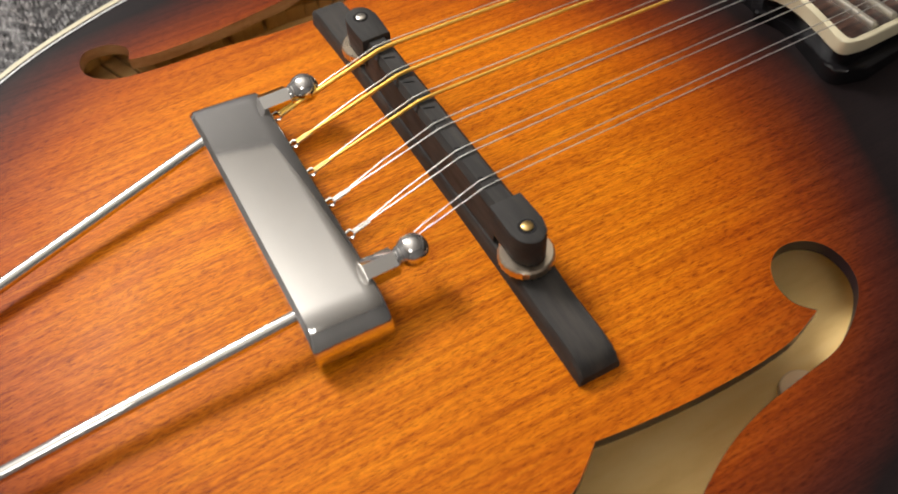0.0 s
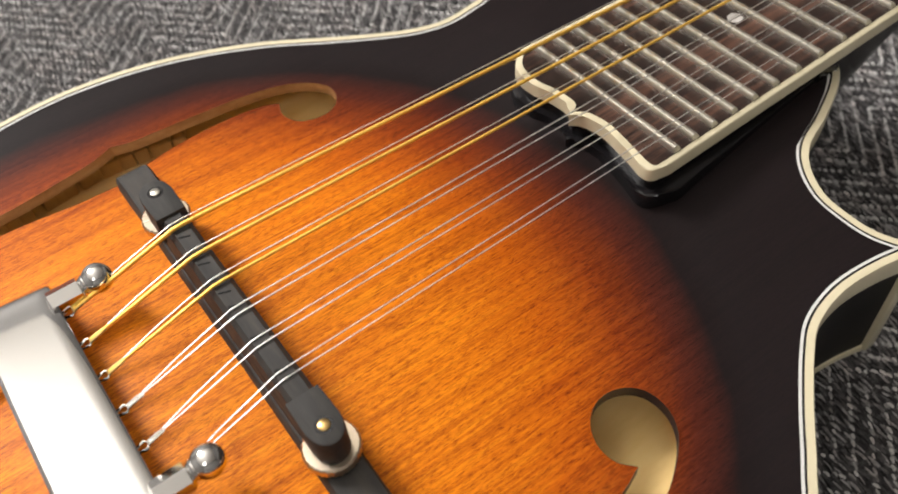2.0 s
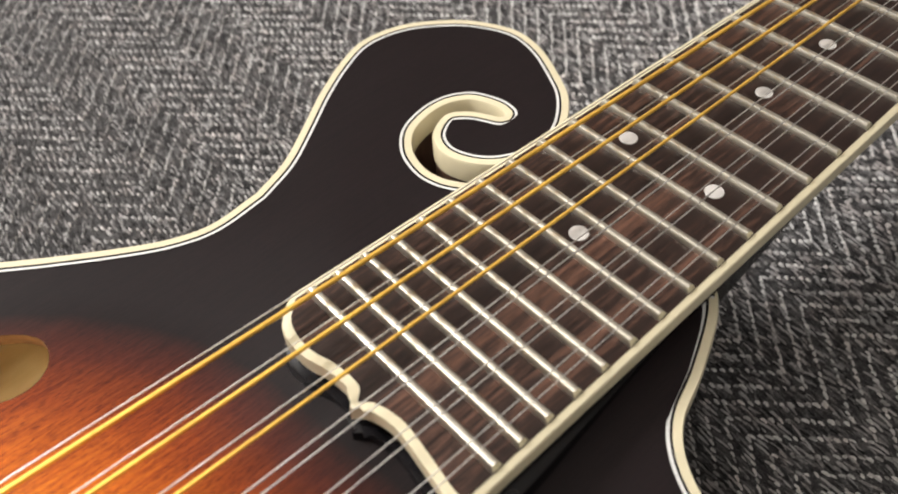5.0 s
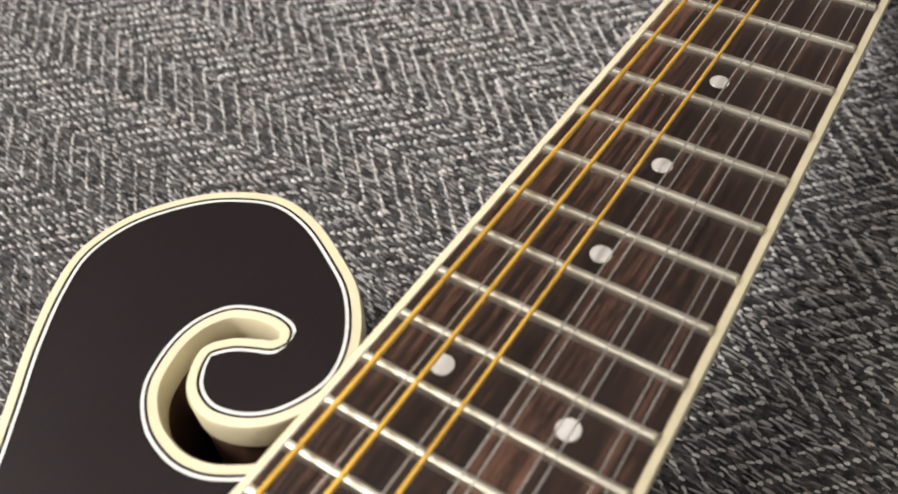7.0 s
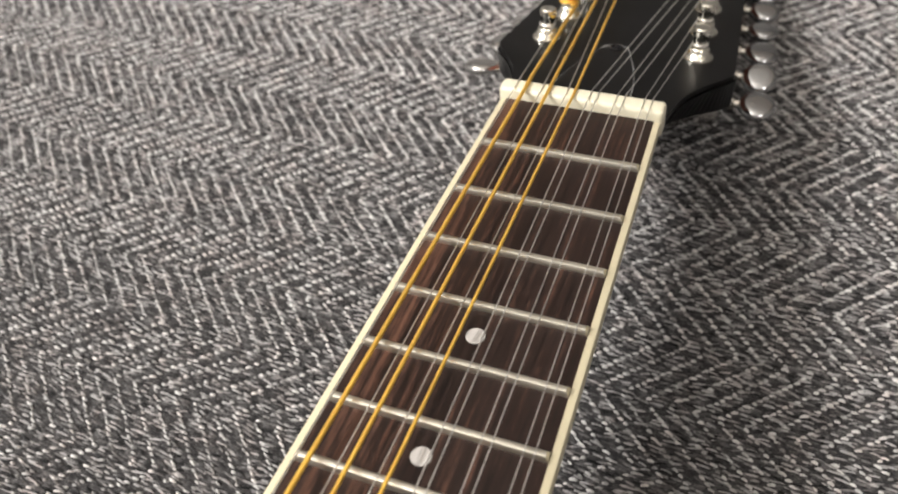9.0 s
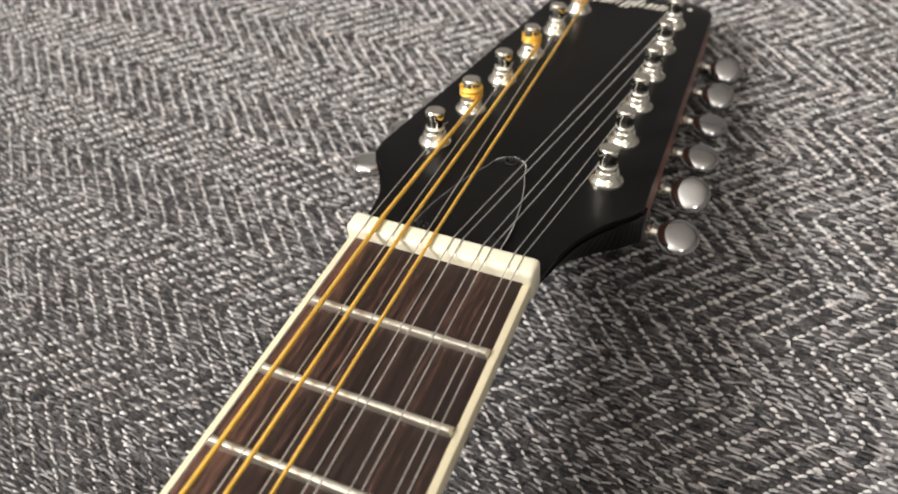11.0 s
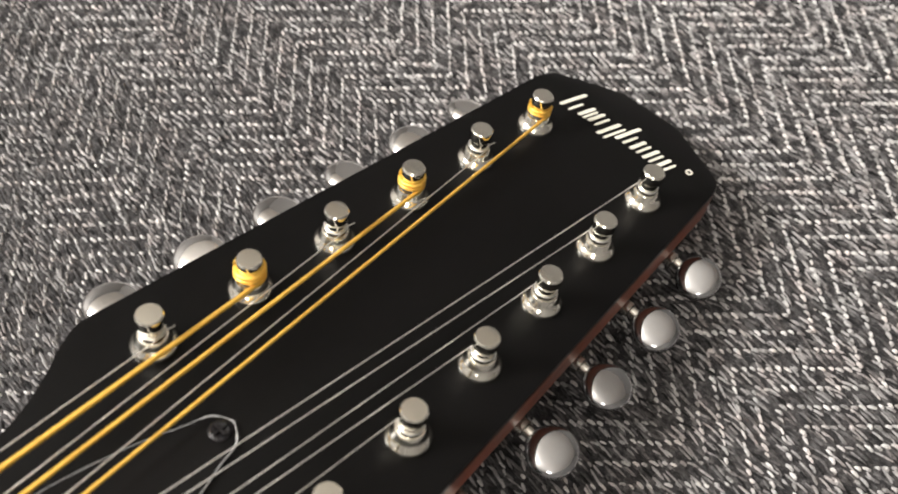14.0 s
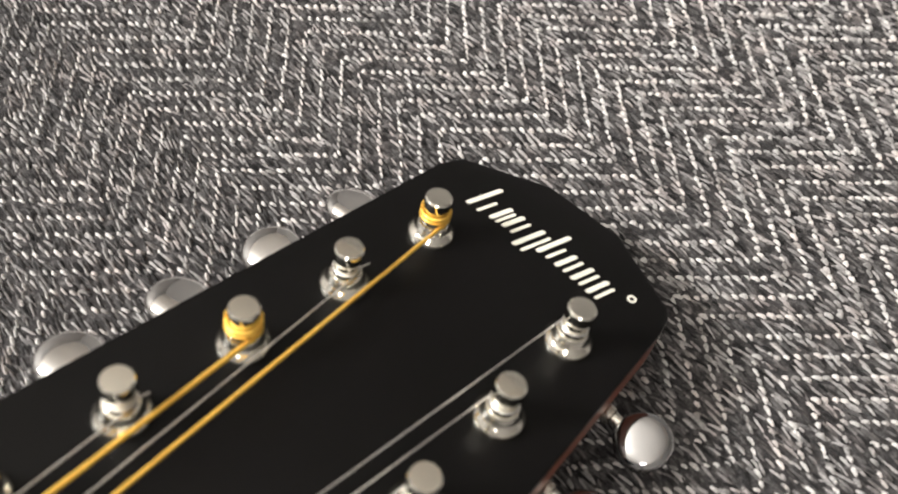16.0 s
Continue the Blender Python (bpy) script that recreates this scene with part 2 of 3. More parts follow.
def lathe(profile, n=24):
    """A turned shape from (radius, height) pairs, closed where the radius is 0."""
    verts, faces, rings = [], [], []
    for r, h in profile:
        if r < 1e-6:
            rings.append([len(verts)])
            verts.append((0, 0, h))
        else:
            rings.append(list(range(len(verts), len(verts) + n)))
            verts += [(r * math.cos(2 * math.pi * k / n), r * math.sin(2 * math.pi * k / n), h) for k in range(n)]
    for a, b in zip(rings, rings[1:]):
        for k in range(n):
            q = (k + 1) % n
            if len(a) == 1 and len(b) > 1:
                faces.append((a[0], b[k], b[q]))
            elif len(b) == 1 and len(a) > 1:
                faces.append((a[k], a[q], b[0]))
            elif len(a) > 1:
                faces.append((a[k], a[q], b[q], b[k]))
    return verts, faces


def tube(path, radius, n=8):
    """A round wire along a path."""
    verts, faces = [], []
    path = [Vector(p) for p in path]
    for k, p in enumerate(path):
        d = (path[min(k + 1, len(path) - 1)] - path[max(k - 1, 0)]).normalized()
        side = d.cross(Vector((0, 0, 1)) if abs(d.z) < 0.95 else Vector((1, 0, 0))).normalized()
        up = side.cross(d)
        r = radius[k] if isinstance(radius, (list, tuple)) else radius
        verts += [tuple(p + r * (math.cos(a) * side + math.sin(a) * up)) for a in (2 * math.pi * i / n for i in range(n))]
    for k in range(len(path) - 1):
        for i in range(n):
            j = (i + 1) % n
            faces.append((k * n + i, k * n + j, (k + 1) * n + j, (k + 1) * n + i))
    faces += [tuple(range(n)), tuple(range((len(path) - 1) * n, len(path) * n))]
    return verts, faces


def curve(points, steps=6):
    """A smooth open line through control points."""
    p = [np.array(q, float) for q in points]
    p = [2 * p[0] - p[1], *p, 2 * p[-1] - p[-2]]
    out = []
    for a, b, c, d in zip(p, p[1:], p[2:], p[3:]):
        for k in range(steps):
            t = k / steps
            out.append(0.5 * (2 * b + (c - a) * t + (2 * a - 5 * b + 4 * c - d) * t * t + (3 * b - a - 3 * c + d) * t ** 3))
    return out + [p[-2]]


def slab(outline, z0, z1, tilt=0.0, bevel=0.0, inset=0.0):
    """A plate with the given outline between two heights, its plane sloping by tilt along x."""
    bm = bmesh.new()
    low = [bm.verts.new((x, y, z0 + tilt * x)) for x, y in outline]
    top = [bm.verts.new((x, y, z1 + tilt * x)) for x, y in outline]
    n = len(outline)
    face = bm.faces.new(top)
    bm.faces.new(low[::-1])
    for k in range(n):
        bm.faces.new((low[k], low[(k + 1) % n], top[(k + 1) % n], top[k]))
    if bevel:
        bmesh.ops.bevel(bm, geom=list(face.edges), offset=bevel, segments=2, affect="EDGES", profile=0.5)
    big = [f for f in bm.faces if len(f.verts) > 6]
    bmesh.ops.triangulate(bm, faces=big)
    return taken(bm)


def step(a, b, x):
    k = np.clip((np.asarray(x, float) - a) / (b - a), 0, 1)
    return k * k * (3 - 2 * k)


# ---------------------------------------------------------------- the room


def room():
    low, high, x0, x1, y0, y1 = -0.46, CEILING, -2.3, 2.0, -1.9, 2.0
    t = 0.12

    def raw_box(name, a, b, material, label):
        v, f = block(a[0], b[0], a[1], b[1], a[2], b[2], 0)
        tagged(part(name, v, f, material, None, label, smooth=False, raw=True), category="room", kind="structure")

    raw_box("floor", (x0, y0, low - 0.1), (x1, y1, low), FLOORWOOD, "brown oak floor under the seat")
    raw_box("ceiling", (x0, y0, high), (x1, y1, high + 0.1), CEILING_PAINT, "warm white painted ceiling")
    raw_box("wall_south", (x0 - t, y0 - t, low), (x1 + t, y0, high), PLASTER, "soft grey painted wall")
    raw_box("wall_east", (x1, y0, low), (x1 + t, y1, high), PLASTER, "soft grey painted wall")
    raw_box("wall_west", (x0 - t, y0, low), (x0, y1, high), PLASTER, "soft grey painted wall")
    raw_box("wall_north", (x0 - t, y1, low), (x1 + t, y1 + t, high), PLASTER, "soft grey painted wall")
    # stands added out of view, one under each light
    for x, y, z, watts in LAMPS:
        lamp = tagged(new("unseen_lamp_stand"), "white stand added under an unseen light", "lamp", "floor lamps")
        lamp.location = (x, y, low)
        part("lamp_foot", *lathe([(0, 0.03), (0.02, 0.03), (0.13, 0.018), (0.14, 0.0), (0, 0.0)], 28), WHITE_PAINT, lamp, raw=True)
        part("pole", *tube([(0, 0, 0.02), (0, 0, z - low - 0.21)], 0.012, 12), WHITE_PAINT, lamp, raw=True)
        part("lamp_cup", *lathe([(0, z - low - 0.23), (0.05, z - low - 0.225), (0.06, z - low - 0.205)], 24), WHITE_PAINT, lamp, raw=True)


room()

# ---------------------------------------------------------------- the tweed seat


def cloth_height(x, y):
    """The seat sinks under the body and rises towards the head."""
    s = step(-0.5, 1.3, x)
    return -0.738 + 0.04 * np.clip(y, -3, 4) + s * (0.15 - 0.04 * np.clip(y, -3, 4)) + 0.006 * np.sin(1.7 * x + 0.6 * y) * np.cos(1.3 * y)


def seat():
    ob = tagged(new("upholstered_seat"), "grey herringbone tweed upholstered seat under the instrument", "seat", kind="structure")
    x0, x1, y0, y1, nx, ny = -9.0, 7.0, -7.0, 7.0, 160, 140
    xs, ys = np.linspace(x0, x1, nx), np.linspace(y0, y1, ny)
    verts = [(x, y, float(cloth_height(x, y)) - 0.008) for y in ys for x in xs]
    faces = [(j * nx + i, j * nx + i + 1, (j + 1) * nx + i + 1, (j + 1) * nx + i) for j in range(ny - 1) for i in range(nx - 1)]
    def near(q):
        x, y = verts[q[0]][0], verts[q[0]][1]
        return -4.95 < x < 3.95 and -1.25 < y < 3.6 - 1.3 * float(step(1.0, 2.6, x))

    part("cloth_ground", verts, [q for q in faces if near(q)], CLOTH, ob)
    part("cloth_margin", verts, [q for q in faces if not near(q)], FAR_CLOTH, ob, "grey herringbone tweed round the instrument")
    v, f = block(-8.99, 6.99, -6.99, 6.99, -5.3, -1.1, 0.3)
    part("seat_base", v, f, FAR_CLOTH, ob)
    # twill floats: warp yarns run along y; the diagonal turns round at every stripe
    rng = np.random.default_rng(4)
    stripe, first, pitch = 0.255, -0.43, 0.076
    xa, xb, ya, yb = -5.0, 4.1, -1.6, 3.9

    def floats(name, material, per, length, width, lift, shift, jitter, label, aside, along=0.0):
        gap = stripe / per
        i = np.arange(int((xa - first) / gap), int((xb - first) / gap))
        n = np.floor(i / per)
        within = (i - n * per + 0.5) * gap
        lean = np.where(n % 2 == 0, -1.0, 1.0) * within + np.where(n % 2 == 0, 0.0, -stripe)
        k = np.arange(int(ya / pitch), int(yb / pitch))
        gx = np.repeat((first + (i + 0.5) * gap)[:, None], len(k), 1)
        gy = k[None, :] * pitch + (lean % pitch)[:, None] + shift
        gx, gy = gx.ravel(), gy.ravel()
        way = np.repeat(np.where(n % 2 == 0, -1.0, 1.0)[:, None], len(k), 1).ravel()
        # what lies under the body, or far outside the walk, is never seen
        keep = (gy > -1.35 - 0.35 * step(-0.5, 1.5, gx)) & (gy < 3.7 - 1.3 * step(1.0, 2.6, gx)) & (gy > -1.3) & ~((((gx + 4.2) / 1.25) ** 2 + (gy / 1.1) ** 2 < 1) | ((np.abs(gy) < 0.7) & (gx > -3.6) & (gx < -2.6)))
        gx, gy = gx[keep], gy[keep]
        m = len(gx)
        gx = gx + aside + rng.normal(0, 0.0022, m) + 0.012 * np.sin(1.1 * gy + 0.8) + 0.008 * np.sin(2.7 * gy + 1.3 * gx)
        gy = gy + rng.normal(0, jitter, m) + 0.015 * np.sin(0.9 * gx) + 0.006 * np.sin(3.1 * gx + gy)
        ln, wd, up = length * rng.uniform(0.7, 1.3, m), width * rng.uniform(0.7, 1.3, m), lift * rng.uniform(0.7, 1.25, m)
        tw = rng.normal(0.08, 0.16, m) + along * way[keep]
        # a bent strand: three stations of three points, and two tips
        sx = np.array([0, -1, 0, 1, -1.1, 0, 1.1, -1, 0, 1, 0]) * 0.5
        sy = np.array([-1, -0.6, -0.65, -0.6, 0, 0, 0, 0.6, 0.65, 0.6, 1]) * 0.5
        sz = np.array([-0.3, 0.0, 0.62, 0.0, 0.1, 1.0, 0.1, 0.0, 0.62, 0.0, -0.3])
        px, py = sx[None] * wd[:, None], sy[None] * ln[:, None]
        vx, vy = gx[:, None] + px + tw[:, None] * py, gy[:, None] + py
        vz = cloth_height(gx, gy)[:, None] - 0.008 + sz[None] * up[:, None]
        verts = np.stack([vx * DM, vy * DM, (vz + LIFT) * DM], -1).reshape(-1, 3)
        tris = np.array([(0, 2, 1), (0, 3, 2), (1, 2, 5), (1, 5, 4), (2, 3, 6), (2, 6, 5), (4, 5, 8), (4, 8, 7), (5, 6, 9), (5, 9, 8), (7, 8, 10), (8, 9, 10)])
        faces = (np.arange(m)[:, None, None] * 11 + tris[None]).reshape(-1, 3)
        me = bpy.data.meshes.new(name)
        me.vertices.add(len(verts))
        me.vertices.foreach_set("co", verts.ravel())
        me.loops.add(faces.size)
        me.loops.foreach_set("vertex_index", faces.ravel().astype(np.int32))
        me.polygons.add(len(faces))
        me.polygons.foreach_set("loop_start", np.arange(0, faces.size, 3, dtype=np.int32))
        me.polygons.foreach_set("use_smooth", np.ones(len(faces), bool))
        me.update(calc_edges=True)
        me.materials.append(material)
        o = new(name, me)
        o.parent = ob
        tagged(o, label, kind="stuff")

    floats("grey_strands", GREY_YARN, 15, 0.050, 0.0062, 0.008, -0.006, 0.016, "grey wool strands of the weave", 0.0050)
    floats("ash_strands", GREY_YARN, 14, 0.044, 0.0060, 0.009, 0.008, 0.018, "grey wool strands of the weave", 0.0002)
    floats("dark_strands", DARK_YARN, 12, 0.046, 0.0085, 0.0080, 0.000, 0.010, "dark wool strands of the weave", -0.0070)
    floats("pale_flecks", PALE_YARN, 15, 0.0245, 0.0072, 0.0135, 0.036, 0.0012, "pale flecks along the herringbone lines", 0.0, 0.20)


seat()

# ---------------------------------------------------------------- the guitar
guitar = thing("guitar", "twelve-string sunburst archtop guitar with scroll lying on tweed", "guitar")

NECK_SIDE = [(-2.090, -0.275), (-2.161, -0.326), (-2.293, -0.387), (-2.401, -0.426), (-2.466, -0.481), (-2.508, -0.565), (-2.512, -0.649), (-2.499, -0.735), (-2.445, -0.840)]
LOWER = [(-2.445, -0.840), (-2.586, -0.808), (-2.717, -0.798), (-2.833, -0.821), (-2.917, -0.873), (-3.036, -0.970), (-3.146, -1.067), (-3.270, -1.160), (-3.545, -1.266), (-3.899, -1.322), (-4.302, -1.285), (-4.603, -1.199), (-4.930, -1.035), (-5.300, -0.740), (-5.540, -0.360), (-5.620, 0.000)]
UPPER = [(-5.62, 0.0), (-5.54, 0.36), (-5.3, 0.74), (-4.93, 1.035), (-4.6, 1.19), (-4.3, 1.27), (-4.06, 1.30), (-3.87, 1.287), (-3.68, 1.244), (-3.5, 1.173), (-3.33, 1.082), (-3.17, 0.97), (-3.0, 0.856), (-2.9, 0.80), (-2.8, 0.772), (-2.66, 0.783)]
SCROLL = [(-2.660, 0.783), (-2.540, 0.830), (-2.420, 0.910), (-2.280, 1.010), (-2.140, 1.090), (-2.020, 1.130), (-1.890, 1.110), (-1.780, 1.040), (-1.700, 0.950), (-1.650, 0.820), (-1.670, 0.690), (-1.740, 0.550), (-1.813, 0.443), (-1.922, 0.357), (-2.032, 0.327), (-2.136, 0.367), (-2.195, 0.438), (-2.213, 0.533), (-2.175, 0.614), (-2.094, 0.653), (-2.042, 0.616), (-2.016, 0.562), (-2.005, 0.530), (-1.991, 0.518)]
SLOT = [(-1.991, 0.518), (-1.976, 0.530), (-1.970, 0.572), (-1.981, 0.626), (-2.003, 0.666), (-2.056, 0.695), (-2.125, 0.696), (-2.206, 0.668), (-2.263, 0.606), (-2.290, 0.534), (-2.294, 0.473), (-2.276, 0.411), (-2.218, 0.313)]


def rim_line():
    """The plan of the body, closed along the neck block."""
    line = []
    for piece in (NECK_SIDE, LOWER, UPPER, SCROLL, SLOT):
        line += curve(piece, 6)[:-1]
    line += [np.array(SLOT[-1]), np.array((-2.12, 0.22)), np.array((-2.12, -0.24))]
    return np.array(line)


RIM = rim_line()
RIM_OPEN = len(RIM) - 3  # the last three stations lie hidden under the neck


def far_from(points, line):
    """The distance of each point from a closed line."""
    a, b = line, np.roll(line, -1, 0)
    best = np.full(len(points), 9.0)
    for p, q in zip(a, b):
        d = q - p
        t = np.clip(((points - p) @ d) / max(d @ d, 1e-12), 0, 1)
        best = np.minimum(best, np.linalg.norm(points - (p + t[:, None] * d), axis=1))
    return best


def inside(points, line):
    x, y = points[:, 0], points[:, 1]
    odd = np.zeros(len(points), bool)
    for (ax, ay), (bx, by) in zip(line, np.roll(line, -1, 0)):
        cross = (ay > y) != (by > y)
        odd ^= cross & (x < (bx - ax) * (y - ay) / (by - ay + 1e-12) + ax)
    return odd


def edge_height(x, y):
    """The rim of the top, which rises towards the neck block."""
    return -0.19 + 0.09 * np.exp(-((np.asarray(y) / 0.6) ** 2)) * step(-3.2, -2.4, x)


def top_height(x, y, d):
    return edge_height(x, y) + 0.062 * step(0.0, 1.15, d) * (1 - 0.5 * step(-3.0, -2.3, x))


def f_hole(inner, eye, outer, foot):
    """A violin-style sound hole: two eyes, a slender stem and a notch on either side."""
    pieces = [inner, eye, outer, foot]
    line = []
    for k, piece in enumerate(pieces):
        line += curve([*piece, pieces[(k + 1) % 4][0]], 4)[:-1]
    return np.array(line)


BASS_HOLE = f_hole(
    [(-4.02, 0.735), (-3.89, 0.775), (-3.78, 0.793), (-3.68, 0.80), (-3.58, 0.797), (-3.51, 0.785)],
    [(-3.468, 0.765), (-3.487, 0.70), (-3.455, 0.635), (-3.375, 0.62), (-3.313, 0.665), (-3.305, 0.75), (-3.39, 0.832), (-3.53, 0.872), (-3.72, 0.890), (-3.9, 0.902)],
    [(-3.975, 0.925), (-4.05, 0.895), (-4.17, 0.877), (-4.31, 0.862), (-4.45, 0.862), (-4.52, 0.872)],
    [(-4.565, 0.885), (-4.555, 0.945), (-4.6, 0.997), (-4.67, 1.003), (-4.70, 0.955), (-4.695, 0.89), (-4.65, 0.835), (-4.58, 0.805), (-4.46, 0.785), (-4.3, 0.77), (-4.15, 0.745)],
)
TREBLE_HOLE = f_hole(
    [(-4.066, -0.845), (-3.986, -0.856), (-3.847, -0.868), (-3.694, -0.871), (-3.575, -0.864), (-3.51, -0.849)],
    [(-3.448, -0.828), (-3.481, -0.788), (-3.485, -0.733), (-3.458, -0.682), (-3.405, -0.653), (-3.345, -0.661), (-3.302, -0.70), (-3.293, -0.763), (-3.32, -0.825), (-3.39, -0.882), (-3.481, -0.924), (-3.6, -0.94), (-3.715, -0.955), (-3.817, -0.982), (-3.9, -1.018)],
    [(-3.975, -1.06), (-4.07, -1.035), (-4.2, -1.005), (-4.33, -0.985), (-4.46, -0.98), (-4.52, -0.982)],
    [(-4.565, -0.985), (-4.555, -1.03), (-4.6, -1.07), (-4.665, -1.075), (-4.70, -1.03), (-4.69, -0.97), (-4.64, -0.928), (-4.55, -0.912), (-4.4, -0.918), (-4.25, -0.928), (-4.166, -0.912), (-4.107, -0.876)],
)
HOLES = [BASS_HOLE, TREBLE_HOLE]


def plate_mesh():
    """Points and triangles of the top in plan, with the two sound holes left open."""
    gx, gy = np.meshgrid(np.arange(-5.6, -1.6, 0.055), np.arange(-1.3, 1.3, 0.055))
    grid = np.stack([gx.ravel(), gy.ravel()], -1)
    ok = inside(grid, RIM) & (far_from(grid, RIM) > 0.03)
    for h in HOLES:
        ok &= ~inside(grid, h) & (far_from(grid, h) > 0.025)
    loops = [RIM, *HOLES]
    pts = np.concatenate([*loops, grid[ok]])
    edges, k = [], 0
    for loop in loops:
        edges += [(k + i, k + (i + 1) % len(loop)) for i in range(len(loop))]
        k += len(loop)
    out = geometry.delaunay_2d_cdt([Vector(p) for p in pts], edges, [], 0, 1e-6)
    v, f = np.array([tuple(p) for p in out[0]]), np.array([tuple(t) for t in out[2]])
    mid = v[f].mean(1)
    good = inside(mid, RIM)
    for h in HOLES:
        good &= ~inside(mid, h)
    return v, f[good]


def body():
    v, f = plate_mesh()
    d = far_from(v, RIM)
    z = top_height(v[:, 0], v[:, 1], d)
    top = [(x, y, h) for (x, y), h in zip(v, z)]
    part("body_top", top, f, SUNBURST, guitar, "amber to black sunburst spruce top", sharp=60)
    part("inner_top", [(x, y, h - 0.035) for x, y, h in top], f, MAPLE, guitar, "bare wood inside of the top", sharp=60)
    for h in HOLES:
        hz = top_height(h[:, 0], h[:, 1], far_from(h, RIM))
        n = len(h)
        verts = [(x, y, q + 0.001) for (x, y), q in zip(h, hz)] + [(x, y, q - 0.035) for (x, y), q in zip(h, hz)]
        # brown edge at the bass hole, near-black edge at the treble hole
        part("sound_hole_edge", verts, [(k, (k + 1) % n, n + (k + 1) % n, n + k) for k in range(n)], EDGE_WOOD if h is BASS_HOLE else DARK_EDGE, guitar, "wood edge of the sound hole")
    # the rim: inward normals, then bands at given depths
    a, b = np.roll(RIM, 1, 0), np.roll(RIM, -1, 0)
    t = b - a
    nrm = np.stack([-t[:, 1], t[:, 0]], -1) / np.maximum(np.linalg.norm(t, axis=1)[:, None], 1e-9)
    area = 0.5 * np.sum(RIM[:, 0] * b[:, 1] - b[:, 0] * RIM[:, 1])
    nrm *= 1 if area > 0 else -1
    ez = edge_height(RIM[:, 0], RIM[:, 1])
    m = RIM_OPEN + 1

    def ring(depth, height, base=None):
        return [(*(p + depth * q), (h if base is None else base) + height) for p, q, h in zip(RIM[:m], nrm[:m], ez[:m])]

    def band(name, material, stations, label, first=0, last=None):
        verts = [p for s in stations for p in ring(*s)]
        k = len(stations)
        faces = [(j * m + i, j * m + i + 1, (j + 1) * m + i + 1, (j + 1) * m + i) for j in range(k - 1) for i in range(first, (last or m) - 1)]
        part(name, verts, faces, material, guitar, label, sharp=50)

    curl = int(np.argmin(np.linalg.norm(RIM - np.array((-1.90, 0.37)), axis=1)))
    walls = [(0.002, -0.05), (0.002, -0.05, -0.575), (0.004, -0.06, -0.575)]
    band("body_side", SIDE_BLACK, walls, "gloss black side", 0, curl + 1)
    band("slot_wall", SLOT_WOOD, walls, "brown wood wall of the scroll slot", curl)
    band("top_binding", CREAM, [(0.004, -0.07), (-0.004, -0.068), (-0.005, -0.006), (-0.001, 0.003), (0.0185, 0.004), (0.0205, -0.004)], "cream plastic binding round the top")
    band("black_line", BLACK_LACQUER, [(0.0185, 0.0025), (0.0255, 0.0025)], "black inlaid line")
    band("white_line", PURFLING_WHITE, [(0.025, 0.0032), (0.0325, 0.0032)], "white inlaid line")
    band("back_binding", CREAM, [(0.004, 0.0, -0.605), (-0.004, 0.0, -0.607), (-0.004, 0.0, -0.632), (0.004, 0.0, -0.634)], "cream plastic binding round the back", 0, curl - 12)
    tip = RIM[6 * (len(NECK_SIDE) - 1)]
    part("horn_strip", *block(tip[0] - 0.04, tip[0] + 0.006, tip[1] - 0.006, tip[1] + 0.04, -0.625, -0.2, 0.006), CREAM, guitar, "cream strip down the point of the horn")
    # back: a shallow bowl, with bare maple inside
    vb, fb = plate_back()
    db = far_from(vb, RIM)
    zb = -0.625 - 0.10 * step(0.0, 0.9, db)
    part("body_back", [(x, y, h) for (x, y), h in zip(vb, zb)], fb, BLACK_LACQUER, guitar, "dark lacquered arched back", sharp=60)
    # lifted well above the back, so the holes show a brighter inside
    part("raised_inner_floor", [(x, y, h + 0.30) for (x, y), h in zip(vb, zb)], [q for q in fb if min(db[list(q)]) > 1e-4], MAPLE, guitar, "pale bare maple floor, raised to catch light", sharp=60)
    band("inner_side", MAPLE, [(0.022, -0.06), (0.022, 0.0, -0.59)], "bare maple inside of the rim")
    # kerfed lining: small blocks glued under the top along the rim
    seg = np.linalg.norm(b - RIM, axis=1)
    along = np.concatenate([[0], np.cumsum(seg)])[:-1]
    lining = new("kerfed_lining")
    lining.parent = guitar
    tagged(lining, "row of pale kerfed lining blocks inside the rim")
    shape = None
    for s in np.arange(0, along[m - 1], 0.075):
        k = int(np.searchsorted(along, s))
        if not (-4.75 < RIM[k][0] < -3.15):
            continue
        c = RIM[k] + 0.06 * nrm[k]
        if shape is None:
            shape = part("lining_block", *block(-0.028, 0.028, -0.035, 0.035, -0.07, 0.0, 0.004, 1), MAPLE, lining)
            shape.location = (0, 0, 0)
            for vert in shape.data.vertices:
                vert.co.z -= LIFT * DM
            ob = shape
        else:
            ob = new("lining_block", shape.data)
            ob.parent = lining
        ang = math.atan2(t[k][1], t[k][0])
        ob.matrix_basis = Matrix.Translation(lay((c[0], c[1], ez[k] - 0.04))) @ Matrix.Rotation(ang, 4, "Z")


def lower_lining():
    """Kerfed blocks along the foot of the rim, seen through the bass sound hole."""
    a, b = np.roll(RIM, 1, 0), np.roll(RIM, -1, 0)
    seg = np.linalg.norm(b - RIM, axis=1)
    along = np.concatenate([[0], np.cumsum(seg)])[:-1]
    row = new("lower_lining")
    row.parent = guitar
    tagged(row, "row of brown kerfed blocks along the foot of the rim")
    shape = None
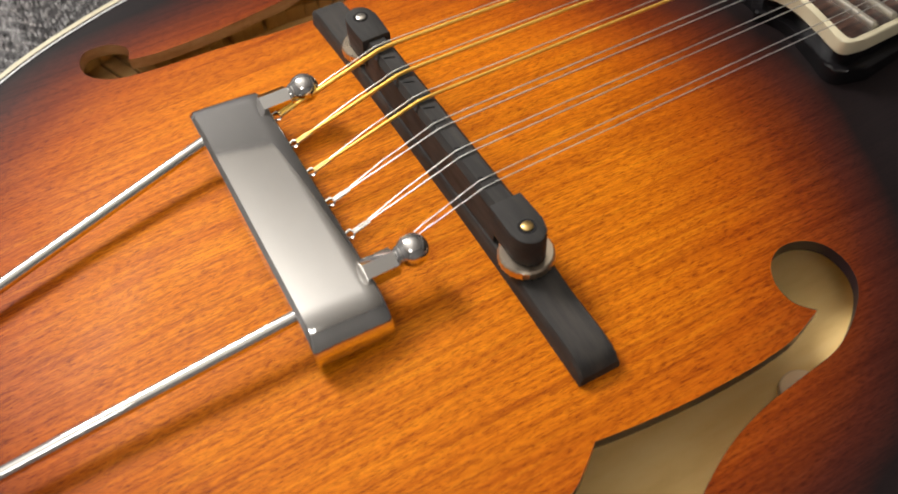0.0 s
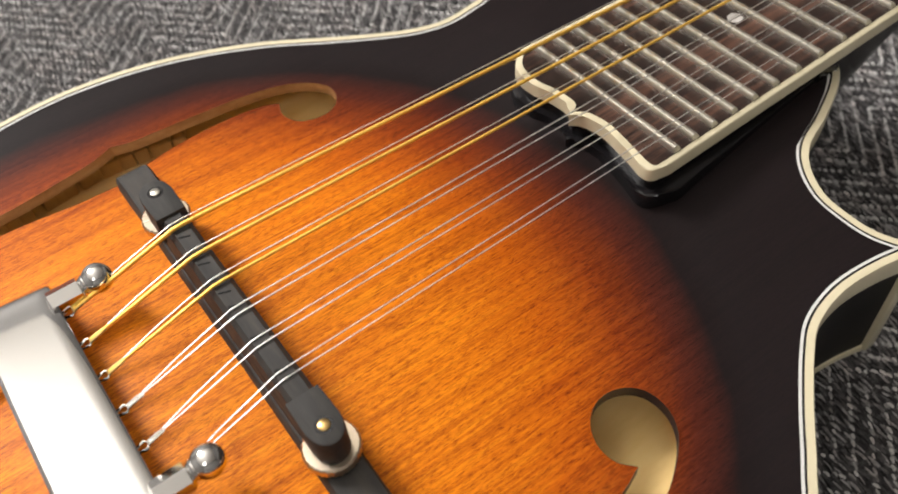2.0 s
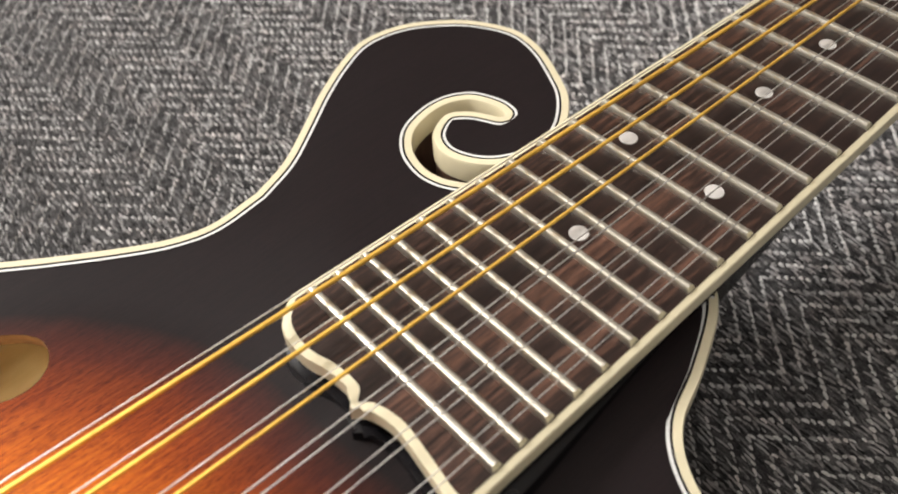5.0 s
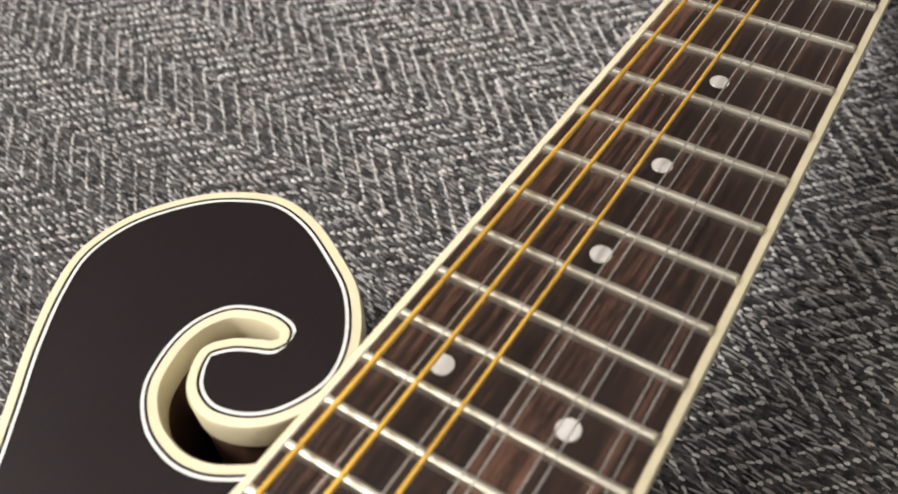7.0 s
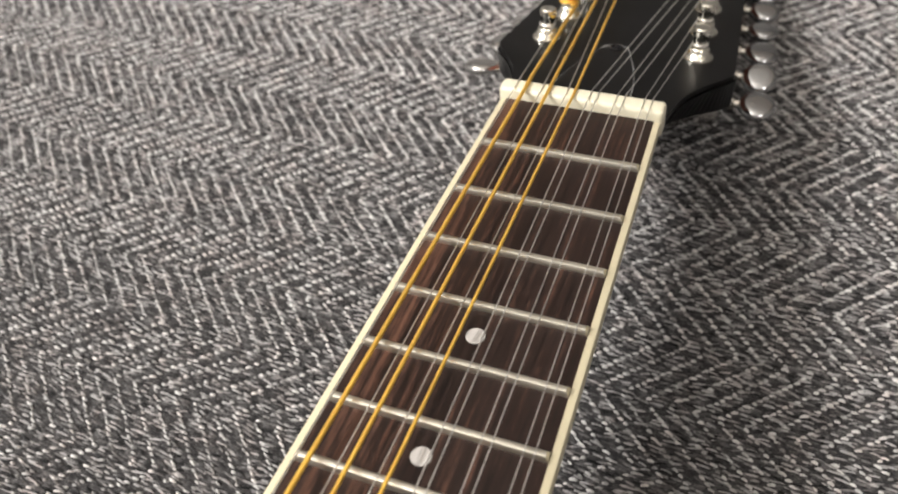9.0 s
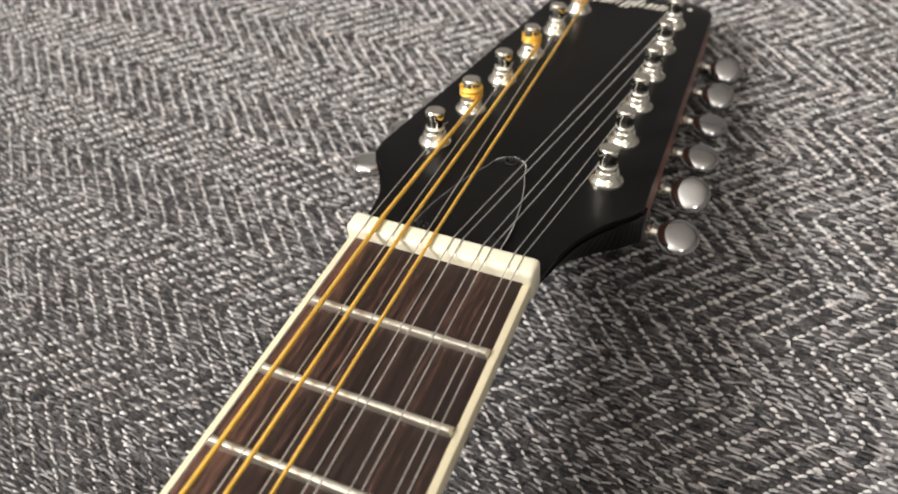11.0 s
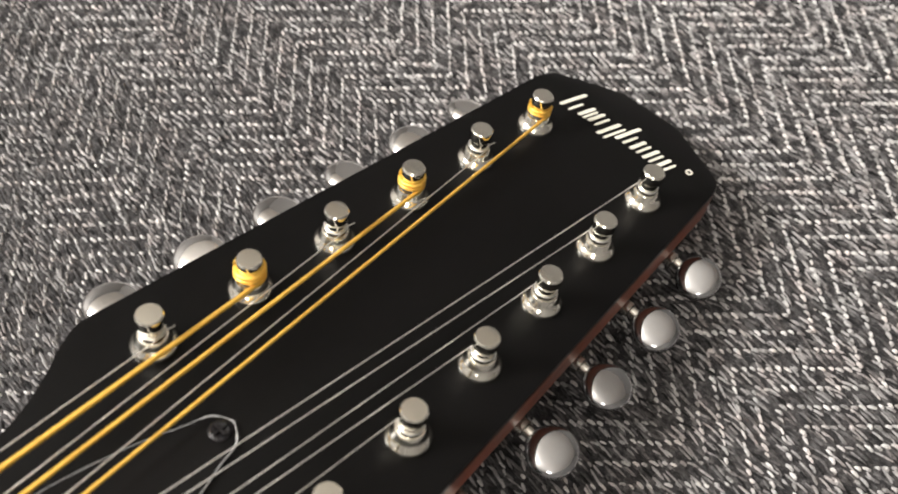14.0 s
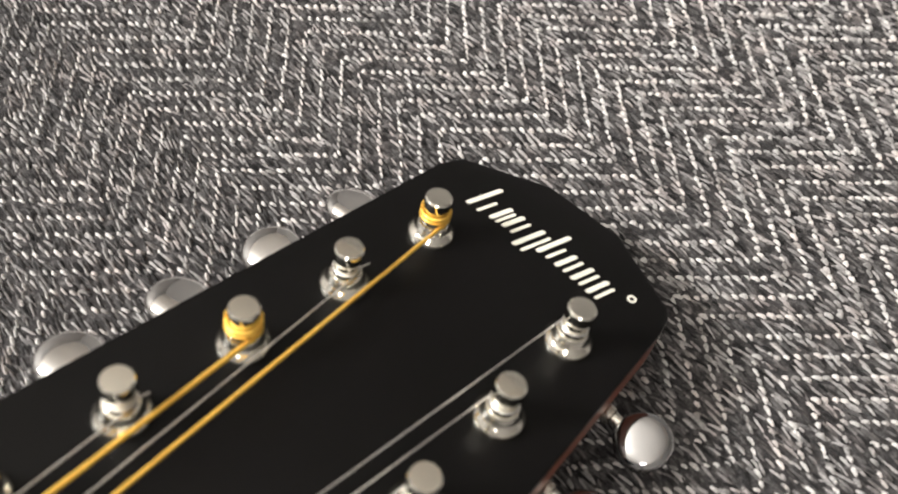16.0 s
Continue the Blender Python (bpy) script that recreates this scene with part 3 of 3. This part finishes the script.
    for s in np.arange(0, along[RIM_OPEN], 0.056):
        k = int(np.searchsorted(along, s))
        if not (-4.9 < RIM[k][0] < -3.62 and RIM[k][1] > 0.5):
            continue
        t = b[k] - a[k]
        inward = np.array((-t[1], t[0])) / np.linalg.norm(t)
        c = RIM[k] + 0.17 * inward * (1 if inside((RIM[k] + 0.1 * inward)[None], RIM)[0] else -1)
        if shape is None:
            ob = shape = part("lining_block", *block(-0.0235, 0.0235, -0.12, 0.12, -0.03, 0.03, 0.004, 1), LINING_WOOD, row)
            for vert in shape.data.vertices:
                vert.co.z -= LIFT * DM
        else:
            ob = new("lining_block", shape.data)
            ob.parent = row
        ob.matrix_basis = Matrix.Translation(lay((c[0], c[1], -0.325))) @ Matrix.Rotation(math.atan2(t[1], t[0]), 4, "Z")


def inner_disc():
    """A small round pale disc inside, seen through the treble sound hole."""
    part("round_pale_disc", *moved(lathe([(0, 0.006), (0.050, 0.006), (0.054, 0.003), (0.054, -0.02)], 28), Matrix.Translation((-3.525, -0.925, -0.325))), PALE_DISC, guitar, "pale round wood cleat inside the body")


def plate_back():
    gx, gy = np.meshgrid(np.arange(-5.6, -1.6, 0.09), np.arange(-1.3, 1.3, 0.09))
    grid = np.stack([gx.ravel(), gy.ravel()], -1)
    ok = inside(grid, RIM) & (far_from(grid, RIM) > 0.04)
    pts = np.concatenate([RIM, grid[ok]])
    edges = [(i, (i + 1) % len(RIM)) for i in range(len(RIM))]
    out = geometry.delaunay_2d_cdt([Vector(p) for p in pts], edges, [], 0, 1e-6)
    v, f = np.array([tuple(p) for p in out[0]]), np.array([tuple(t) for t in out[2]])
    return v, f[inside(v[f].mean(1), RIM)]


body()
lower_lining()
inner_disc()


# ---- fingerboard, frets, dots, neck
SCALE = 4.0


def fret_x(n):
    return -SCALE * (1 - 2 ** (-n / 12))


def half_width(x):
    return 0.2265 - 0.0236 * x


def board_outline(grow):
    """Plan of the fingerboard with its shaped end, grown outwards by the binding."""
    end = curve([(-2.855, -half_width(-2.86) - grow * 0.9), (-2.895 - grow, -0.285 - grow * 0.3), (-2.885 - grow, -0.20), (-2.872 - grow, -0.10), (-2.885 - grow, -0.03), (-2.91 - grow, 0.0)], 5)[:-1]
    end += curve([(-2.91 - grow, 0.0), (-2.885 - grow, 0.03), (-2.888 - grow, 0.10), (-2.905 - grow, 0.17), (-2.895 - grow, 0.245 + grow * 0.4), (-2.85, half_width(-2.86) + grow * 0.9)], 5)
    g = grow * 0.9
    return [(0.0, half_width(0) + g), (0.0, -half_width(0) - g), *[tuple(p) for p in end]]


def fingerboard():
    board = part("fingerboard", *slab(board_outline(0.0), -0.06, -0.009), ROSEWOOD, guitar, "dark rosewood fingerboard", smooth=False)
    part("binding", *slab(board_outline(0.021), -0.052, -0.0105, bevel=0.006), CREAM, board, "cream plastic binding round the fingerboard", sharp=40)
    for n in range(1, 22):
        x, w = fret_x(n), half_width(fret_x(n)) - 0.001
        profile = [(-0.0125, -0.012), (-0.0118, -0.003), (-0.007, 0.0045), (0.0, 0.0065), (0.007, 0.0045), (0.0118, -0.003), (0.0125, -0.012)]
        k = len(profile)
        verts = [(x + a, s * w - s * (0.006 if b > 0 else 0), b) for s in (-1, 1) for a, b in profile]
        faces = [(i, i + 1, k + i + 1, k + i) for i in range(k - 1)] + [tuple(range(k)), tuple(range(k, 2 * k))]
        part("fret", verts, faces, FRET, board)
    dot = lathe([(0, 0.0), (0.0225, 0.0), (0.0235, -0.001), (0.0235, -0.01)], 24)
    for n, y in ((5, 0), (7, 0), (9, 0), (12, 0.131), (12, -0.131), (15, 0)):
        x = (fret_x(n) + fret_x(n - 1)) / 2
        part("position_dot", *moved(dot, Matrix.Translation((x, y, -0.006))), PEARL, board)
    # black raised block between the fingerboard end and the top
    shape = board_outline(0.004)
    shape = [(-2.15 if x > -2.15 else x, y) for x, y in shape]
    part("fingerboard_riser", *slab(shape, -0.20, -0.0515), BLACK_LACQUER, guitar, "black block under the end of the fingerboard", smooth=False)
    foot = [(-2.15 if x > -2.15 else x, y) for x, y in board_outline(0.050)]
    foot = [(x + 0.022 if x < -2.7 else x, y) for x, y in foot]
    part("riser_foot", *slab(foot, -0.22, -0.098, bevel=0.012), BLACK_LACQUER, guitar, "glossy black foot of the fingerboard block", sharp=30)
    # neck: a rounded section under the board, thickening into the heel
    verts, faces, m = [], [], 15
    xs = [0.06, 0.0, -0.2, -0.7, -1.2, -1.6, -1.8, -1.95, -2.1, -2.2]
    for x in xs:
        deep = 0.13 + 0.02 * (-x) + 0.36 * float(step(-1.65, -2.15, x)) if x < -1.65 else 0.13 + 0.02 * (-x)
        w = half_width(x) + 0.006
        for k in range(m):
            a = math.pi * k / (m - 1)
            verts.append((x, w * math.cos(a), -0.053 - deep * math.sin(a) ** 0.8))
    for j in range(len(xs) - 1):
        faces += [(j * m + k, j * m + k + 1, (j + 1) * m + k + 1, (j + 1) * m + k) for k in range(m - 1)]
        faces.append((j * m, (j + 1) * m, (j + 1) * m + m - 1, j * m + m - 1))
    faces += [tuple(range(m)), tuple(range((len(xs) - 1) * m, len(xs) * m))]
    part("neck", verts, faces, BLACK_LACQUER, guitar, "dark lacquered neck", sharp=60)
    part("neck_block", *block(-2.30, -2.0, -0.24, 0.28, -0.60, -0.13, 0.02), MAHOGANY, guitar, "brown wood neck block beside the scroll")
    nut = block(0.0, 0.062, -0.252, 0.252, -0.07, 0.026, 0.014, 3)
    part("nut", *nut, BONE, guitar, "ivory coloured nut")


fingerboard()

# ---- headstock and tuners
SLOPE, FACE = -0.19, -0.026
HEAD = Matrix.Rotation(math.atan(-SLOPE), 3, "Y")


def face_z(x):
    return FACE + SLOPE * x


def tucked(shape):
    """The underside of the head drawn in towards the neck."""
    verts = []
    for x, y, z in shape[0]:
        low = z < FACE - 0.06 + SLOPE * x
        verts.append((x, y * (0.70 + 0.30 * float(step(0.12, 0.50, x))) if low else y, z))
    return verts, shape[1]


def headstock():
    side = [(0.05, 0.250), *[tuple(p) for p in curve([(0.10, 0.255), (0.19, 0.270), (0.26, 0.292), (0.34, 0.335), (0.40, 0.378), (0.455, 0.406)], 4)], (0.49, 0.404), (1.90, 0.316), (1.945, 0.308), (1.968, 0.29), (2.06, 0.10)]
    outline = side + [(x, -y) for x, y in reversed(side)]
    head = part("headstock", *tucked(slab(outline, FACE - 0.125, FACE - 0.022, SLOPE, 0)), MAHOGANY, guitar, "red mahogany headstock with a black face", smooth=False)
    part("face_veneer", *slab([(x, y * 1.004) for x, y in outline], FACE - 0.024, FACE, SLOPE, 0.006), HEAD_BLACK, head, "satin black face veneer", sharp=30)
    flare = [(0.05, 0.245), *[p for p in side if 0.05 < p[0] < 0.5]]
    flare = flare + [(x, -y) for x, y in reversed(flare)]
    part("head_flare", *tucked(slab([(x - 0.006, y * 1.02) for x, y in flare], FACE - 0.128, FACE - 0.02, SLOPE)), HEAD_BLACK, head, "black lacquered flare behind the nut", smooth=False)
    # truss rod cover with three screws
    cover = [(0.072, 0.125), *[tuple(p) for p in curve([(0.072, 0.125), (0.22, 0.118), (0.38, 0.085), (0.47, 0.055), (0.52, 0.04), (0.545, 0.0)], 4)]]
    cover = cover[1:] + [(x, -y) for x, y in reversed(cover[1:-1])]
    plate = part("truss_rod_cover", *slab(cover, FACE + 0.0005, FACE + 0.012, SLOPE, 0.004), COVER_BLACK, head, "black plastic truss rod cover", sharp=30)
    # glint along the cover's rim, put in as a thin pale tube
    part("cover_glint", *tube([(x, y, face_z(x) + 0.009) for x, y in cover], 0.0030, 6), EDGE_GLINT, plate, "thin pale polished edge of the cover")
    screw = joined(lathe([(0, 0.004), (0.008, 0.003), (0.018, 0.006), (0.024, 0.003), (0.026, -0.004)], 16), block(-0.017, 0.017, -0.003, 0.003, 0.003, 0.0085, 0), block(-0.003, 0.003, -0.017, 0.017, 0.003, 0.0085, 0))
    for x, y in ((0.512, 0.0), (0.115, 0.10), (0.115, -0.10)):
        part("screw", *moved(screw, Matrix.Translation((x, y, face_z(x) + 0.0125)) @ HEAD.to_4x4()), BLACK_LACQUER, plate)
    # the maker's mark, as plain slanted strokes in pairs, thick and thin
    mark = new("maker_mark")
    mark.parent = guitar
    tagged(mark, "ivory row of slanted strokes, a maker's mark")
    y = 0.190
    for tall, low, wide in ((0.092, 0.0, 0.064), (0.056, 0.0, 0.034), (0.056, 0.0, 0.050), (0.056, -0.026, 0.048), (0.088, 0.0, 0.052), (0.054, 0.0, 0.046), (0.056, 0.0, 0.044), (0.056, 0.0, 0.046)):
        cx = 1.845 + 0.028 * math.cos(y * 5)
        for off, h, w in ((0.0, tall, 0.0062), (wide * 0.48, min(tall, 0.05), 0.0042)):
            x0, x1, yy, lean = cx + low, cx + h, y - off, 0.26 * (h - low)
            rim = [(x0, yy + w), (x0 - 0.003, yy), (x0 + 0.001, yy - w), (x1, yy - w - lean), (x1 + 0.003, yy - lean), (x1 - 0.001, yy + w - lean)]
            verts = [(px, py, face_z(px) + z) for z in (0.0006, 0.0026) for px, py in rim]
            faces = [(5, 4, 3, 2, 1, 0), (6, 7, 8, 9, 10, 11)] + [(k, (k + 1) % 6, 6 + (k + 1) % 6, 6 + k) for k in range(6)]
            part("stroke", verts, faces, LOGO, mark, smooth=False)
        y -= wide
    part("round_mark", *moved(lathe([(0.006, 0.0026), (0.0105, 0.0026), (0.0105, 0.0006), (0.006, 0.0006), (0.006, 0.0026)], 14), Matrix.Translation((1.925, -0.225, face_z(1.925))) @ HEAD.to_4x4()), LOGO, mark)
    return head


def tuner_place(i, side):
    return 0.540 + 0.2375 * i, side * (0.266 - 0.0155 * i) - 0.008


def tuner(i, side, spin):
    x, y = tuner_place(i, side)
    at = Matrix.Translation((x, y, face_z(x))) @ HEAD.to_4x4()
    t = new("tuner")
    t.parent = guitar
    tagged(t, "chrome tuning machine with an oval button")
    part("bushing", *moved(lathe([(0.052, 0.0), (0.052, 0.007), (0.049, 0.014), (0.042, 0.020), (0.037, 0.028), (0.035, 0.038), (0.032, 0.042), (0.027, 0.043)], 28), at), POST_NICKEL, t)
    part("post", *moved(lathe([(0.028, 0.0), (0.028, 0.046), (0.0265, 0.052), (0.0245, 0.058), (0.0245, 0.066), (0.0265, 0.078), (0.0295, 0.083), (0.0295, 0.107), (0.0265, 0.111), (0, 0.112)], 24), at), POST_NICKEL, t)
    drop = -0.165
    # how far the side of the head lies from the post
    edge = 0.406 - 0.061 * (x - 0.455) - abs(y)
    out = Matrix.Rotation(radians(-90 * side), 4, "X")
    # shaft with a collar, then the flattened button turned about it
    base = at @ Matrix.Translation((0.046 if side > 0 else 0.050, 0, drop))
    part("housing", *moved(block(-0.055, 0.055, -0.06 if side > 0 else -0.10, 0.10 if side > 0 else 0.06, -0.06, 0.045, 0.015), base), CHROME, t)
    part("shaft", *moved(lathe([(0.0, 0.05), (0.022, 0.05), (0.022, edge + 0.012), (0.015, edge + 0.016), (0.014, edge + 0.05), (0.0, edge + 0.051)], 14), base @ out), NICKEL, t)
    bm = bmesh.new()
    bmesh.ops.create_uvsphere(bm, u_segments=32, v_segments=22, radius=1.0)
    for v in bm.verts:
        px, py, pz = v.co
        rho = min(1.0, math.hypot(px, py))
        flat = math.copysign(0.021 * math.sqrt(max(0.0, 1 - rho ** 5)) + 0.005 * (1 - rho * rho), pz) if abs(pz) > 1e-4 else 0.0
        # the side by the shaft is a little narrower
        r = 1 - 0.16 * max(0.0, -py * side) ** 1.5
        v.co = Vector((px * (0.072 if side > 0 else 0.066) * r, py * (0.070 if side > 0 else 0.065), flat))
    turn = Matrix.Translation((0, side * (edge + (0.112 if side > 0 else 0.092)), 0)) @ Matrix.Rotation(radians(spin), 4, "Y")
    shape = taken(bm)
    # treble buttons get the darkened chrome, so their reflections look dimmer
    part("button", *moved(shape, base @ turn), CHROME if side > 0 else DIM_CHROME, t, sharp=70)
    return t


HEADSTOCK = headstock()
for k, (a, b) in enumerate(zip((6, -8, 5, 10, -6, 12), (-20, -34, -14, -6, -22, -28))):
    tuner(k, 1, a)
    tuner(k, -1, b)

# ---- bridge


BX = -3.975


def bridge():
    br = new("bridge")
    br.parent = guitar
    tagged(br, "dark ebony floating bridge with thumbwheels")
    # foot, bent to the arch, its ends rounded down
    verts, faces, n = [], [], 97
    for k in range(n):
        y = -0.728 + 1.44 * k / (n - 1)
        low = float(top_height(-4.0, y, 1.28 - abs(y))) + 0.001
        over = min(1.0, max(0.0, (abs(y) - 0.645) / 0.08))
        round_end = 0.036 * (1 - math.sqrt(max(0.0, 1 - over * over)))
        high = -0.082 - 0.012 * float(step(0.45, 0.56, abs(y))) - round_end
        w = 0.052
        verts += [(BX - w, y, low), (BX - w * 0.96, y, high - 0.01), (BX - w * 0.84, y, high), (BX + w * 0.84, y, high), (BX + w * 0.96, y, high - 0.01), (BX + w, y, low)]
    for k in range(n - 1):
        faces += [(k * 6 + i, k * 6 + (i + 1) % 6, (k + 1) * 6 + (i + 1) % 6, (k + 1) * 6 + i) for i in range(6)]
    faces += [tuple(range(6)), tuple(range(6 * n - 6, 6 * n))]
    part("bridge_foot", verts, faces, EBONY, br, "dark ebony foot on the top", sharp=30)
    # saddle: a bar with stepped string rests and two rounded ends
    ys = np.linspace(-0.345, 0.345, 139)
    verts, faces = [], []
    for y in ys:
        frac = ((y + 0.33) / 0.11) % 1
        up = 0.026 - 0.003 * (abs(frac - 0.5) < 0.04)
        verts += [(BX - 0.040, y, -0.079), (BX - 0.032, y, 0.010), (BX - 0.021, y, up), (BX + 0.021, y, up), (BX + 0.032, y, 0.012), (BX + 0.040, y, -0.079)]
    n = len(ys)
    for k in range(n - 1):
        faces += [(k * 6 + i, k * 6 + (i + 1) % 6, (k + 1) * 6 + (i + 1) % 6, (k + 1) * 6 + i) for i in range(6)]
    faces += [tuple(range(6)), tuple(range(6 * n - 6, 6 * n))]
    saddle = part("saddle", verts, faces, EBONY, br, "ebony saddle with stepped string rests", sharp=25)
    for s in (1, -1):
        shape = [(BX - 0.041, s * 0.33), (BX - 0.042, s * 0.42)] + [(BX - 0.042 * math.cos(a), s * (0.425 + 0.05 * math.sin(a))) for a in np.linspace(0.1, math.pi - 0.1, 9)] + [(BX + 0.042, s * 0.42), (BX + 0.041, s * 0.33)]
        part("saddle_end", *slab(shape, -0.048, 0.036, 0, 0.006), EBONY, saddle, sharp=30)
        at = Matrix.Translation((BX, s * 0.425, 0))
        for q in (0.5, 1.5, 2.5):
            # the dark of each string slot, laid on as a thin black strip
            cut = block(-0.015, 0.015, -0.0022, 0.0022, 0.0245, 0.0268, 0)
            part("slot_shade", *moved(cut, Matrix.Translation((BX - 0.004, s * (q * 0.11 - 0.03), 0)) @ Matrix.Rotation(radians(-22), 4, "Z")), SIDE_BLACK, saddle)
        nn = 56
        verts, faces = [], []
        for r0, z in ((0.03, -0.078), (0.062, -0.078), (0.066, -0.074), (0.066, -0.054), (0.062, -0.050), (0.03, -0.050)):
            for k in range(nn):
                r = r0 - (0.0025 if k % 2 and r0 > 0.06 else 0)
                a = 2 * math.pi * k / nn
                verts.append((r * math.cos(a), r * math.sin(a), z))
        for j in range(5):
            faces += [(j * nn + k, j * nn + (k + 1) % nn, (j + 1) * nn + (k + 1) % nn, (j + 1) * nn + k) for k in range(nn)]
        part("thumbwheel", *moved((verts, faces), at), AGED_NICKEL, br, "knurled nickel thumbwheel")
        # black disc painting the shade in the hole round the post
        part("hole_shade", *moved(lathe([(0.0, 0.0362), (0.021, 0.0364), (0.022, 0.0355)], 20), at), BLACK_LACQUER, br)
        part("adjusting_post", *moved(lathe([(0.014, -0.09), (0.014, 0.039), (0.011, 0.041), (0, 0.041)], 16), at), BRASS if s < 0 else NICKEL, br, "threaded post end in its hole")


bridge()

# ---- tailpiece


def tailpiece():
    tp = new("tailpiece")
    tp.parent = guitar
    tagged(tp, "polished chrome trapeze tailpiece")
    # a sheet bent over at the ends and the rear, softly arched across
    verts, faces = [], []
    # flat along the middle, rolled down at both ends
    half = [(0.0, -0.010), (0.10, -0.0105), (0.20, -0.012), (0.29, -0.0145), (0.325, -0.0165)]
    half += [(0.335 + 0.093 * math.sin(a), -0.110 + 0.093 * math.cos(a)) for a in np.linspace(0.06, math.pi / 2, 12)] + [(0.428, -0.118)]
    prof = [(y, z) for y, z in reversed(half)] + [(-y, z) for y, z in half[1:]]
    xs = [-4.500, -4.498, -4.488, -4.45, -4.40, -4.35, -4.318, -4.312]
    dz = [-0.09, -0.012, -0.0015, 0.0, 0.0, 0.0, -0.0005, -0.005]
    m = len(prof)
    for x, d in zip(xs, dz):
        for y, z in prof:
            verts.append((x, y, max(z + d - 0.08 * (x + 4.41), -0.118)))
    for j in range(len(xs) - 1):
        faces += [(j * m + k, j * m + k + 1, (j + 1) * m + k + 1, (j + 1) * m + k) for k in range(m - 1)]
    part("cover_plate", verts, faces, CHROME, tp, "mirror-like chrome cover", sharp=40)
    part("string_anchor", *block(-4.46, -4.33, -0.36, 0.36, -0.11, -0.045, 0.01), NICKEL, tp)
    for y in (0.308, -0.312):
        hexa = moved(lathe([(0, 0.0), (0.034, 0.0), (0.034, 0.075), (0.026, 0.082), (0, 0.082)], 6), Matrix.Translation((-4.325, y, -0.03)) @ Matrix.Rotation(radians(90), 4, "Y"))
        part("knob_shank", *hexa, CHROME, tp, smooth=False)
        ball = [(0.02, 0.0), (0.026, 0.008)] + [(0.040 * math.sin(a), 0.042 - 0.040 * math.cos(a)) for a in np.linspace(0.7, math.pi, 12)]
        part("knob", *moved(lathe(ball, 24), Matrix.Translation((-4.246, y, -0.022)) @ Matrix.Rotation(radians(90), 4, "Y")), CHROME, tp, "round chrome knob")
    for a, b in (((-4.47, 0.302, -0.055), (-5.07, 0.155, -0.115)), ((-4.47, -0.318, -0.055), (-5.15, -0.325, -0.115))):
        a, b = Vector(a), Vector(b)
        c = b + (b - a) * 0.85
        part("rod", *tube([a, b, c], 0.0165, 14), CHROME, tp, "long chrome trapeze rod")
    for k in range(6):
        y = 0.275 - 0.113 * k
        loop = [(-4.34, y, -0.06), (-4.315, y + 0.006, -0.052), (-4.295, y + 0.012, -0.05), (-4.283, y, -0.05), (-4.295, y - 0.012, -0.05), (-4.315, y - 0.006, -0.052)]
        part("string_hook", *tube(loop, 0.0042, 7), NICKEL, tp)


tailpiece()

# ---- strings: three bronze courses each with a thin octave, three plain courses


def strings():
    for k in range(12):
        course, second = divmod(k, 2)
        gold = course < 3 and second == 1
        radius = 0.0062 - 0.0008 * course if gold else (0.0017 if course < 3 else 0.0018 - 0.0002 * (course - 3))
        gap = 0.0115
        sgn = 1 if second == 0 else -1
        yt = 0.275 - 0.113 * course
        yb = 0.298 - 0.1125 * course + sgn * gap - (0.009, 0.009, 0.009, 0.005, 0.0, -0.002)[course]
        yn = 0.190 - 0.0792 * course + sgn * gap + (-0.010 * second, -0.002, 0.0, 0.009, 0.010, 0.008)[course]
        path = [(-4.285, yt, -0.045), (-4.15, yt * 0.5 + yb * 0.5 + sgn * 0.002, -0.008), (BX - 0.02, yb, 0.028 + radius), (BX + 0.012, yb, 0.0305 + radius)]
        path += [(-3.955 + 3.955 * q, yb + (yn - yb) * q, 0.0305 + radius - (0.0035) * q) for q in (0.05, 0.33, 0.66, 1.0)]
        path += [(0.055, yn, 0.026 + radius)]
        if course < 3:
            i, side = k, 1
        else:
            i, side = 11 - k, -1
        tx, ty = tuner_place(i, side)
        r = 0.0255 + radius
        m = Matrix.Translation((tx, ty, face_z(tx))) @ HEAD.to_4x4()
        # touch the post on its inner side, wind round it, end in a short tail
        a0 = -side * math.pi / 2
        turns = 2.7 if gold else 2.2
        for s in range(int(turns * 14) + 1):
            a = a0 - side * 0.2 + side * 2 * math.pi * s / 14
            h = 0.052 + (2.1 * radius * s / 14 if gold else 1.6 * radius * s / 14)
            path.append(tuple(m @ Vector((r * math.cos(a), r * math.sin(a), h))))
        a += side * 0.35
        if not gold:
            path.append(tuple(m @ Vector((0.046 * math.cos(a), 0.046 * math.sin(a), h - 0.002))))
        label = "thick bronze-wound string" if gold else "thin plain steel string"
        part("string", *tube(path, radius, 7), GOLD_WIRE if gold else STEEL_WIRE, guitar, label, sharp=80)
        # twisted end just before the bridge
        part("string_ball_end", *tube([(-4.29, yt + sgn * 0.004, -0.048), (-4.265, yt + sgn * 0.004, -0.0395), (-4.245, yt + sgn * 0.003, -0.034)], [0.0045, 0.0042, 0.003], 7), BRASS if course < 3 else NICKEL, guitar, "twisted loop end of a string")


strings()
